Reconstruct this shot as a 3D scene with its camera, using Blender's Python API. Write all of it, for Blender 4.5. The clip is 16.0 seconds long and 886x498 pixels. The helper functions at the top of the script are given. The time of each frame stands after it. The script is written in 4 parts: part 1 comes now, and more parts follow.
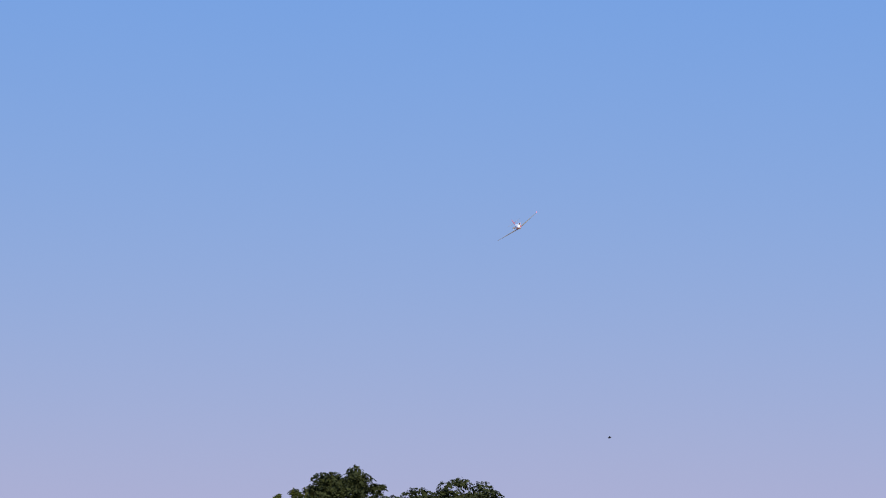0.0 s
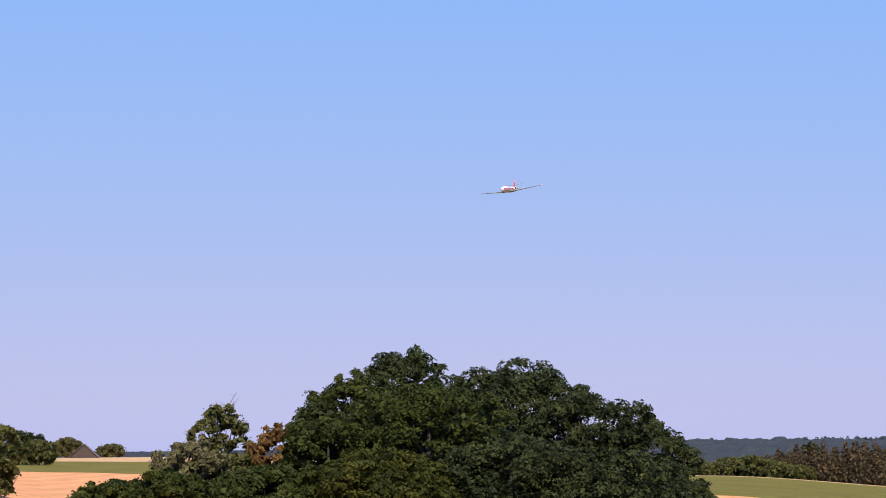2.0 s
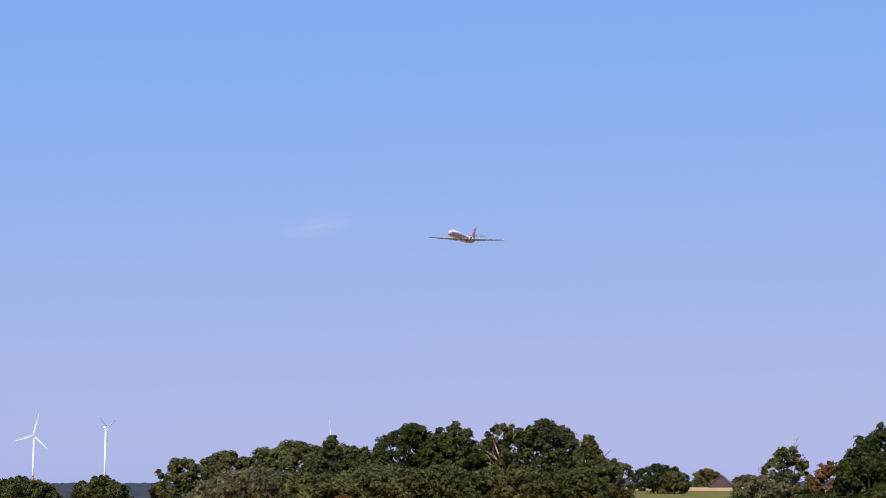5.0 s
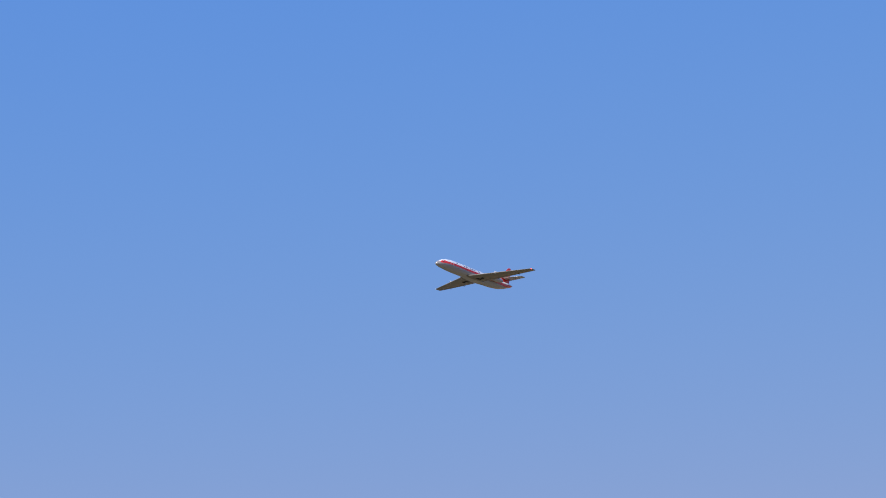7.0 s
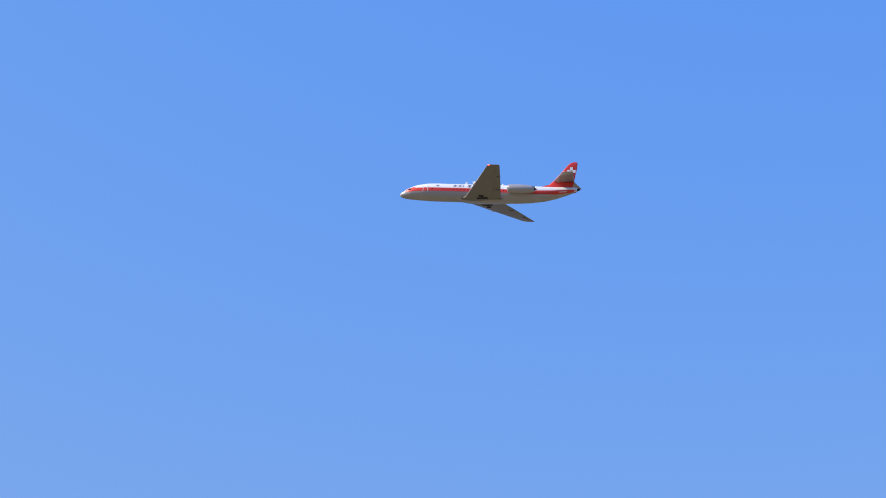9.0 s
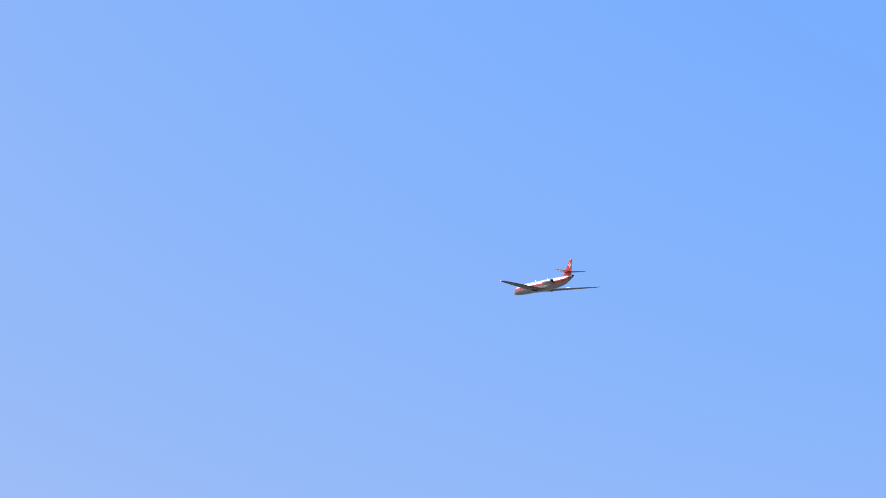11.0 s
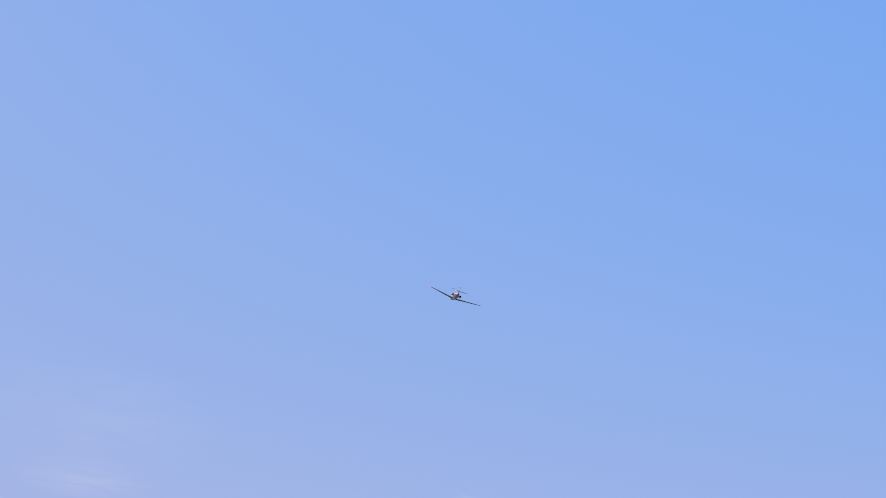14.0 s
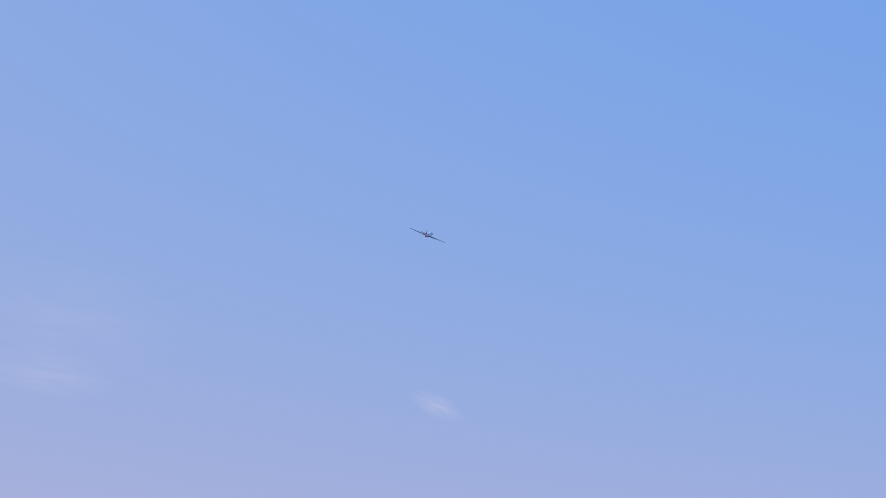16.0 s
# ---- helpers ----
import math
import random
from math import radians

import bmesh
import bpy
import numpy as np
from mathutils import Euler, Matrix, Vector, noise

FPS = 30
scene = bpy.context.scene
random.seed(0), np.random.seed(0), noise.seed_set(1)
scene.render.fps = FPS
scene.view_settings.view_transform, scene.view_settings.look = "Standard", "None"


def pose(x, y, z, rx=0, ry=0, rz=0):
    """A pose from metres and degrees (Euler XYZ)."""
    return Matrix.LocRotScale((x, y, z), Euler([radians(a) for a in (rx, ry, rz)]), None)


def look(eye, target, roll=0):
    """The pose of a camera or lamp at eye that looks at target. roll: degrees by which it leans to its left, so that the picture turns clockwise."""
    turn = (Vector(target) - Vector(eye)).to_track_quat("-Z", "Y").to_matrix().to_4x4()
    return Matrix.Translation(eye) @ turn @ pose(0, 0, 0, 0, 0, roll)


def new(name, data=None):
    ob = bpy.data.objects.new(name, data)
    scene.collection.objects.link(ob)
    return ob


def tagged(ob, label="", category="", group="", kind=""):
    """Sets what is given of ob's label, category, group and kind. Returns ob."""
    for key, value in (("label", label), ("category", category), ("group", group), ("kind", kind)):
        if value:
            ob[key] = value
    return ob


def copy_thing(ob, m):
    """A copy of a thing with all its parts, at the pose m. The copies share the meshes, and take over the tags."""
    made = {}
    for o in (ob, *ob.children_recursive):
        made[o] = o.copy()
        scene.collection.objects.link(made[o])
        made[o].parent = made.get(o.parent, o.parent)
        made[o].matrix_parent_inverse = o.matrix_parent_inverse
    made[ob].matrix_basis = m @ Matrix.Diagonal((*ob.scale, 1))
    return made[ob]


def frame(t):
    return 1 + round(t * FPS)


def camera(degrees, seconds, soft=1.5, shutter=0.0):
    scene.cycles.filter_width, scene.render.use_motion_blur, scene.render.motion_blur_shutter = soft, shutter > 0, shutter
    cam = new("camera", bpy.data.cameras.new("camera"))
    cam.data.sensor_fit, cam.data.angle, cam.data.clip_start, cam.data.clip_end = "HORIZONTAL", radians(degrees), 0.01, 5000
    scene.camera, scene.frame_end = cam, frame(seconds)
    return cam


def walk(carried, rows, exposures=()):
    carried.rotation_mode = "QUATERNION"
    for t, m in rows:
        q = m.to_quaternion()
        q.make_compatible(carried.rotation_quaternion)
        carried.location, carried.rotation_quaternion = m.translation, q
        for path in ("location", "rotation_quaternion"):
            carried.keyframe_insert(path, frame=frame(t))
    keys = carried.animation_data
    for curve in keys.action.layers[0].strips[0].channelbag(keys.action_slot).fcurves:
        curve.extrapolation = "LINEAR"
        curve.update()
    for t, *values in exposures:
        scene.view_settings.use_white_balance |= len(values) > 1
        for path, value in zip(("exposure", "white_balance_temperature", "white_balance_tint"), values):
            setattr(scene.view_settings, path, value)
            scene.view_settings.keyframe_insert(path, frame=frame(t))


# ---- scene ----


def heading_pose(x, y, z, yaw, pitch, roll, flying=False):
    """A pose that faces yaw (degrees clockwise from +y) and pitch. For the camera -z looks ahead; a flying thing has +x ahead, and rolls its right wing down."""
    a, b, c = radians(yaw), radians(pitch), radians(-roll if flying else roll)
    ahead = Vector((math.sin(a) * math.cos(b), math.cos(a) * math.cos(b), math.sin(b)))
    right = Vector((math.cos(a), -math.sin(a), 0))
    up = right.cross(ahead)
    r2 = math.cos(c) * right + math.sin(c) * up
    u2 = -math.sin(c) * right + math.cos(c) * up
    axes = (ahead, -r2, u2) if flying else (r2, u2, -ahead)
    m = Matrix.Identity(4)
    for i, v in enumerate(axes):
        for j in range(3):
            m[j][i] = v[j]
    m.translation = (x, y, z)
    return m


# ---- camera ----
CAM_ROWS = [
    (0.0, 0.00, 0.00, -0.526, 9.776, 0.016),
    (0.5, 0.00, 0.00, 0.795, 7.555, -0.033),
    (1.0, 0.00, 0.00, 1.512, 6.798, -0.102),
    (1.5, 0.00, 0.00, -0.000, 5.451, 0.000),
    (2.0, 0.00, 0.00, -2.305, 6.199, -0.210),
    (2.5, 0.00, 0.00, -4.122, 6.427, -0.099),
    (3.0, 0.00, 0.00, -6.482, 7.537, -0.191),
    (3.5, 0.00, -0.00, -8.600, 7.750, -0.010),
    (3.6, 1.27, -3.50, -9.424, 7.731, 0.000),
    (3.7, 2.54, -6.99, -10.420, 7.695, 0.000),
    (3.8, 3.82, -10.49, -11.502, 7.635, 0.000),
    (3.9, 5.09, -13.98, -12.584, 7.545, 0.000),
    (4.0, 6.36, -17.48, -13.580, 7.420, 0.007),
    (4.1, 7.66, -21.05, -14.485, 7.216, 0.000),
    (4.2, 8.96, -24.62, -15.357, 6.936, 0.000),
    (4.3, 10.26, -28.19, -16.202, 6.647, 0.000),
    (4.4, 11.56, -31.76, -17.028, 6.413, 0.000),
    (4.5, 12.86, -35.33, -17.840, 6.300, -0.013),
    (5.0, 13.13, -36.08, -21.657, 7.112, -0.023),
    (5.5, 13.13, -36.08, -25.349, 8.689, 0.000),
    (6.0, 13.13, -36.08, -29.402, 10.869, 0.000),
    (6.5, 13.13, -36.08, -34.332, 13.456, 0.000),
    (7.0, 13.13, -36.08, -40.653, 16.256, 0.000),
    (7.5, 13.13, -36.08, -48.880, 19.075, -0.007),
    (8.0, 13.13, -36.08, -59.528, 21.716, 0.004),
    (8.5, 13.13, -36.08, -73.597, 24.026, -0.002),
    (9.0, 13.13, -36.08, -90.840, 24.478, -0.002),
    (9.5, 13.13, -36.08, -104.877, 24.295, 0.000),
    (10.0, 13.13, -36.08, -116.019, 23.671, 0.000),
    (10.5, 13.13, -36.08, -124.577, 22.799, 0.000),
    (11.0, 13.13, -36.08, -130.862, 21.873, 0.000),
    (11.5, 13.13, -36.08, -135.184, 21.087, 0.002),
    (12.0, 13.13, -36.08, -137.854, 20.634, -0.006),
    (12.5, 13.13, -36.08, -141.169, 19.280, 0.007),
    (13.0, 13.13, -36.08, -143.063, 17.377, -0.003),
    (13.5, 13.13, -36.08, -144.382, 16.103, -0.001),
    (14.0, 13.13, -36.08, -144.925, 15.137, 0.002),
    (14.5, 13.13, -36.08, -144.948, 14.079, 0.003),
    (15.0, 13.13, -36.08, -145.963, 12.747, -0.006),
    (15.5, 13.13, -36.08, -145.135, 12.193, -0.002),
    (16.0, 13.13, -36.08, -143.696, 12.073, 0.004),
]
EXPOSURES = [(0.0, 0.0, 6500, 10), (0.8, 0.1, 6550, 10), (1.5, 0.22, 6550, 10), (2.2, 0.36, 6500, 10), (3.0, 0.26, 6500, 10), (4.0, 0.12, 6300, 10), (5.0, 0.16, 6100, 10),
             (7.3, -0.17, 6400, 10), (8.4, -0.05, 6500, 10), (9.2, 0.2, 6500, 10), (11.3, 0.36, 6500, 10), (12.5, 0.23, 6350, 10), (14.0, 0.12, 6150, 10),
             (16.0, 0.0, 6100, 10)]
cam = camera(26, 16.0, soft=0.95)
cam.data.dof.use_dof, cam.data.dof.focus_distance, cam.data.dof.aperture_fstop = True, 120.0, 19.0
walk(cam, [(t, heading_pose(x, y, 1.7, yaw, pitch, roll)) for t, x, y, yaw, pitch, roll in CAM_ROWS], EXPOSURES)

# ---- light ----
SUN_YAW, SUN_HIGH = -187, 41
world = bpy.data.worlds.new("sky")
scene.world = world
world.use_nodes = True
sky = world.node_tree.nodes.new("ShaderNodeTexSky")
sky.sky_type, sky.sun_disc = "NISHITA", False
sky.sun_elevation, sky.sun_rotation = radians(SUN_HIGH), radians(SUN_YAW)
sky.air_density, sky.dust_density, sky.ozone_density, sky.altitude = 1.0, 0.6, 3.0, 300
world.node_tree.nodes["Background"].inputs["Strength"].default_value = 0.12
apart, joint = world.node_tree.nodes.new("ShaderNodeSeparateColor"), world.node_tree.nodes.new("ShaderNodeCombineColor")
world.node_tree.links.new(sky.outputs[0], apart.inputs[0])
for i, (most, knee) in enumerate(((5.8, 4.8), (4.1, 1.1))):
    plus, ratio, scale_ = (world.node_tree.nodes.new("ShaderNodeMath") for k in range(3))
    plus.operation, ratio.operation, scale_.operation = "ADD", "DIVIDE", "MULTIPLY"
    plus.inputs[1].default_value, scale_.inputs[1].default_value = knee, most
    world.node_tree.links.new(apart.outputs[i], plus.inputs[0])
    world.node_tree.links.new(apart.outputs[i], ratio.inputs[0])
    world.node_tree.links.new(plus.outputs[0], ratio.inputs[1])
    world.node_tree.links.new(ratio.outputs[0], scale_.inputs[0])
    world.node_tree.links.new(scale_.outputs[0], joint.inputs[i])
    if i == 0:
        blue = world.node_tree.nodes.new("ShaderNodeMath")
        blue.operation = "MULTIPLY_ADD"
        blue.inputs[1].default_value, blue.inputs[2].default_value = -0.44, 6.98
        world.node_tree.links.new(scale_.outputs[0], blue.inputs[0])
        world.node_tree.links.new(blue.outputs[0], joint.inputs[2])
world.node_tree.links.new(joint.outputs[0], world.node_tree.nodes["Background"].inputs["Color"])
sun = new("sun", bpy.data.lights.new("sun", "SUN"))
sun.data.energy, sun.data.angle, sun.data.color = 5.0, radians(0.53), (1.0, 0.91, 0.78)
a, b = radians(SUN_YAW), radians(SUN_HIGH)
sun.matrix_world = look((math.sin(a) * math.cos(b) * 50, math.cos(a) * math.cos(b) * 50, math.sin(b) * 50), (0, 0, 0))

# ---- materials ----


def plain(name, color, rough=0.5, metal=0.0, grain=0.0, scale=20.0, bump=0.0, dark=0.6, coat=0.0):
    """A surface of one base colour with uneven tone at two scales and a fine relief."""
    m = bpy.data.materials.new(name)
    m.use_nodes = True
    nt = m.node_tree
    bs = nt.nodes["Principled BSDF"]
    bs.inputs["Base Color"].default_value = (*color, 1)
    bs.inputs["Roughness"].default_value, bs.inputs["Metallic"].default_value = rough, metal
    bs.inputs["Coat Weight"].default_value = coat
    if grain:
        tc = nt.nodes.new("ShaderNodeTexCoord")
        big, fine = nt.nodes.new("ShaderNodeTexNoise"), nt.nodes.new("ShaderNodeTexNoise")
        big.inputs["Scale"].default_value, fine.inputs["Scale"].default_value = scale * 0.15, scale
        fine.inputs["Detail"].default_value = 6
        add = nt.nodes.new("ShaderNodeMath")
        add.operation = "ADD"
        ramp = nt.nodes.new("ShaderNodeMapRange")
        ramp.inputs["From Min"].default_value, ramp.inputs["From Max"].default_value = 0.65, 1.35
        mix = nt.nodes.new("ShaderNodeMix")
        mix.data_type = "RGBA"
        mix.inputs["A"].default_value = (*[c * (1 - grain * dark) for c in color], 1)
        mix.inputs["B"].default_value = (*[min(1, c * (1 + grain * 0.5)) for c in color], 1)
        nt.links.new(tc.outputs["Object"], big.inputs["Vector"])
        nt.links.new(tc.outputs["Object"], fine.inputs["Vector"])
        nt.links.new(big.outputs["Fac"], add.inputs[0])
        nt.links.new(fine.outputs["Fac"], add.inputs[1])
        nt.links.new(add.outputs[0], ramp.inputs["Value"])
        nt.links.new(ramp.outputs[0], mix.inputs["Factor"])
        nt.links.new(mix.outputs["Result"], bs.inputs["Base Color"])
        if bump:
            bp = nt.nodes.new("ShaderNodeBump")
            bp.inputs["Strength"].default_value, bp.inputs["Distance"].default_value = bump, 1 / scale
            nt.links.new(fine.outputs["Fac"], bp.inputs["Height"])
            nt.links.new(bp.outputs[0], bs.inputs["Normal"])
    return m


def foliage(name, low, high, turn=0.32, gloss=0.10):
    """Leaves: tone varies from leaf to leaf and over larger patches, and some light comes through."""
    m = bpy.data.materials.new(name)
    m.use_nodes = True
    nt = m.node_tree
    bs = nt.nodes["Principled BSDF"]
    geo, tc = nt.nodes.new("ShaderNodeNewGeometry"), nt.nodes.new("ShaderNodeTexCoord")
    patch = nt.nodes.new("ShaderNodeTexNoise")
    patch.inputs["Scale"].default_value = 0.55
    nt.links.new(tc.outputs["Object"], patch.inputs["Vector"])
    add = nt.nodes.new("ShaderNodeMath")
    add.operation = "MULTIPLY_ADD"
    add.inputs[1].default_value = 0.5
    nt.links.new(geo.outputs["Random Per Island"], add.inputs[0])
    rng_ = nt.nodes.new("ShaderNodeMapRange")
    rng_.inputs["From Min"].default_value, rng_.inputs["From Max"].default_value = 0.35, 0.65
    rng_.inputs["To Max"].default_value = 0.5
    nt.links.new(patch.outputs["Fac"], rng_.inputs["Value"])
    nt.links.new(rng_.outputs[0], add.inputs[2])
    mix = nt.nodes.new("ShaderNodeMix")
    mix.data_type = "RGBA"
    mix.inputs["A"].default_value, mix.inputs["B"].default_value = (*low, 1), (*high, 1)
    nt.links.new(add.outputs[0], mix.inputs["Factor"])
    nt.links.new(mix.outputs["Result"], bs.inputs["Base Color"])
    bs.inputs["Roughness"].default_value = 0.6
    bs.inputs["Specular IOR Level"].default_value = gloss
    tr = nt.nodes.new("ShaderNodeBsdfTranslucent")
    nt.links.new(mix.outputs["Result"], tr.inputs["Color"])
    ms = nt.nodes.new("ShaderNodeMixShader")
    ms.inputs[0].default_value = turn
    nt.links.new(bs.outputs[0], ms.inputs[1])
    nt.links.new(tr.outputs[0], ms.inputs[2])
    nt.links.new(ms.outputs[0], nt.nodes["Material Output"].inputs["Surface"])
    return m


def glow(name, color, strength):
    m = bpy.data.materials.new(name)
    m.use_nodes = True
    bs = m.node_tree.nodes["Principled BSDF"]
    bs.inputs["Base Color"].default_value = (*color, 1)
    bs.inputs["Emission Color"].default_value = (*color, 1)
    bs.inputs["Emission Strength"].default_value = strength
    return m


def rows_of_straw(name, color, scale, stripe, grain):
    """A field surface: fine stalks, broad patches and faint lines left by the machines."""
    m = plain(name, color, 0.95, 0, grain, scale, 0.5)
    nt = m.node_tree
    mix = next(n for n in nt.nodes if n.type == "MIX")
    bs = nt.nodes["Principled BSDF"]
    wave, tc = nt.nodes.new("ShaderNodeTexWave"), next(n for n in nt.nodes if n.type == "TEX_COORD")
    wave.inputs["Scale"].default_value, wave.inputs["Distortion"].default_value = 0.09, 3.0
    wave.inputs["Detail"].default_value = 4
    over = nt.nodes.new("ShaderNodeMix")
    over.data_type, over.blend_type = "RGBA", "MULTIPLY"
    over.inputs["Factor"].default_value = stripe
    nt.links.new(tc.outputs["Object"], wave.inputs["Vector"])
    nt.links.new(mix.outputs["Result"], over.inputs["A"])
    nt.links.new(wave.outputs["Color"], over.inputs["B"])
    nt.links.new(over.outputs["Result"], bs.inputs["Base Color"])
    bs.inputs["Specular IOR Level"].default_value = 0.1
    return m


WHITE = plain("white gloss paint", (0.86, 0.86, 0.85), 0.25, 0, 0.06, 9, 0.0, coat=0.3)
SILVER = plain("bare silver skin", (0.44, 0.415, 0.40), 0.34, 0.25, 0.12, 7)
WINGGREY = plain("wing grey paint", (0.245, 0.222, 0.182), 0.5, 0.1, 0.12, 6)
RED = plain("signal red paint", (0.80, 0.040, 0.020), 0.3, 0, 0.08, 12, coat=0.3)
NAVY = plain("navy lettering", (0.02, 0.03, 0.09), 0.4)
BLACK = plain("dark cavity", (0.012, 0.012, 0.012), 0.7, 0, 0.3, 40)
GLASS = plain("dark window glass", (0.015, 0.018, 0.022), 0.08)
STEEL = plain("polished steel", (0.62, 0.62, 0.62), 0.25, 1.0)
PORT = glow("port lamp red", (1.0, 0.06, 0.04), 7)
STARBOARD = glow("starboard lamp", (0.9, 1.0, 0.92), 0.4)
BARK = plain("bark", (0.034, 0.028, 0.022), 0.9, 0, 0.6, 6, 0.8)
PALEBARK = plain("dead pale bark", (0.42, 0.33, 0.25), 0.9, 0, 0.5, 6, 0.6)
FIELDGREEN = foliage("field tree leaves", (0.028, 0.035, 0.012), (0.118, 0.120, 0.036))
DRYTWIG = plain("dry grey twigs", (0.16, 0.13, 0.10), 0.9, 0, 0.4, 6)
OAK = foliage("oak leaves", (0.017, 0.026, 0.007), (0.084, 0.094, 0.020))
OAKDARK = foliage("dark oak leaves", (0.016, 0.023, 0.010), (0.072, 0.083, 0.027))
LIME = foliage("light green leaves", (0.016, 0.022, 0.005), (0.092, 0.092, 0.016))
HEDGE = foliage("hedge leaves", (0.044, 0.049, 0.017), (0.158, 0.150, 0.048))
RUST = foliage("rusty dry leaves", (0.10, 0.050, 0.017), (0.23, 0.125, 0.045))
DRY = foliage("olive brown dry leaves", (0.070, 0.065, 0.030), (0.205, 0.180, 0.084))
PALETREE = foliage("pale olive leaves", (0.050, 0.048, 0.018), (0.190, 0.165, 0.065))
SPRUCE = foliage("browning spruce needles", (0.022, 0.022, 0.012), (0.125, 0.080, 0.040), 0.1)
# Aerial haze is mixed into these leaf colours as a blue-grey tint.
HAZYWOOD = foliage("distant wood with haze tint", (0.032, 0.037, 0.043), (0.066, 0.073, 0.080), 0.0, 0.0)
STUBBLE = rows_of_straw("cut straw stubble", (0.74, 0.33, 0.135), 2.5, 0.14, 0.35)
MEADOW = rows_of_straw("meadow grass", (0.165, 0.136, 0.024), 1.2, 0.05, 0.5)
PALEFIELD = rows_of_straw("ripe pale grain", (0.60, 0.36, 0.17), 1.5, 0.1, 0.3)
GRASS = rows_of_straw("dry mown grass", (0.205, 0.17, 0.095), 6, 0.1, 0.4)
FARFIELD = plain("far country", (0.060, 0.062, 0.055), 0.95, 0, 0.5, 0.02)
BOARDS = plain("weathered barn boards", (0.060, 0.040, 0.036), 0.9, 0, 0.5, 3, 0.5)
ROOFING = plain("barn roof sheet", (0.15, 0.11, 0.10), 0.8, 0, 0.3, 2)
TOWERWHITE = plain("turbine white", (0.80, 0.80, 0.80), 0.4, 0, 0.05, 0.5)

# ---- mesh helpers ----


def mesh_of(name, verts, faces, mats, slots=None, smooth=False):
    me = bpy.data.meshes.new(name)
    me.from_pydata([tuple(v) for v in verts], [], [tuple(f) for f in faces])
    for m in mats if isinstance(mats, (list, tuple)) else [mats]:
        me.materials.append(m)
    if slots is not None:
        me.polygons.foreach_set("material_index", np.asarray(slots, dtype=np.int32))
    if smooth:
        me.polygons.foreach_set("use_smooth", np.ones(len(me.polygons), dtype=bool))
    me.update()
    return me


def part(name, me, parent, label="", m=None):
    ob = new(name, me)
    ob.parent = parent
    if m is not None:
        ob.matrix_basis = m
    return tagged(ob, label)


def thing(name, m, label, category, group="", kind=""):
    ob = new(name)
    ob.matrix_basis = m
    return tagged(ob, label, category, group, kind)


def loft(rings, closed=True, caps=True):
    """Joins rings of equally many points into one skin."""
    n, verts, faces = len(rings[0]), [v for r in rings for v in r], []
    for i in range(len(rings) - 1):
        for j in range(n if closed else n - 1):
            k = (j + 1) % n
            faces.append((i * n + j, i * n + k, (i + 1) * n + k, (i + 1) * n + j))
    if caps and closed:
        faces.append(tuple(range(n))[::-1])
        faces.append(tuple((len(rings) - 1) * n + j for j in range(n)))
    return verts, faces


def ring_of(c, u, v, ru, rv, n):
    c, u, v = Vector(c), Vector(u), Vector(v)
    return [c + u * (ru * math.cos(2 * math.pi * i / n)) + v * (rv * math.sin(2 * math.pi * i / n)) for i in range(n)]


def tube(points, radii, n=8):
    """A tapered tube along points."""
    rings = []
    for i, p in enumerate(points):
        d = (Vector(points[min(i + 1, len(points) - 1)]) - Vector(points[max(i - 1, 0)])).normalized()
        u = d.orthogonal().normalized()
        rings.append(ring_of(p, u, d.cross(u), radii[i], radii[i], n))
    return loft(rings)


def joined(pieces):
    verts, faces = [], []
    for v, f in pieces:
        faces += [tuple(i + len(verts) for i in q) for q in f]
        verts += list(v)
    return verts, faces


def box(x0, x1, y0, y1, z0, z1):
    v = [(x, y, z) for x in (x0, x1) for y in (y0, y1) for z in (z0, z1)]
    return v, [(0, 1, 3, 2), (4, 6, 7, 5), (0, 4, 5, 1), (2, 3, 7, 6), (0, 2, 6, 4), (1, 5, 7, 3)]


# ---- ground ----
AZ = [-180, -60, -40, -28, -24, -20, -17, -13, -11, -9, -4, 0, 5.5, 13, 40, 180]
RISE = [0, -0.9, -1.2, -1.2, -1.1, -1.0, -1.2, -2.0, -2.1, -2.1, -2.2, -2.6, -2.6, -2.6, -1.5, 0]
NEAR = [0, -2, -2.4, -1.9, -1.2, -0.3, -0.15, -1.5, -2.8, -4.0, -5.5, -6.5, -6.5, -7, -4, 0]
MID = [0, -2, -2, -1, 0.2, 0.5, 0.4, 0.1, -0.1, -0.2, -2.2, -3.0, -2.6, -5.2, -4, 0]
FIELD = [0, -5, -6, -4, 0.2, 1.8, 1.95, 1.95, 2.0, 2.0, 1.0, -0.3, -2.5, -5.6, -8, 0]
FAR = [0, -8, -8, -7, -5, -3, -3, -2, -3, -4, -8, -10, -12, -14, -10, 0]
RIDGE = [0, 0, 1, 2, 3, 3, 3, 3, 3, 4, 5, 7, 8, 8, 4, 0]


def eased(az, table):
    """Height at a bearing, with no kinks between the table's bearings."""
    i = max(0, min(len(AZ) - 2, sum(az >= q for q in AZ) - 1))
    u = (az - AZ[i]) / (AZ[i + 1] - AZ[i])
    return table[i] + (table[i + 1] - table[i]) * u * u * (3 - 2 * u)


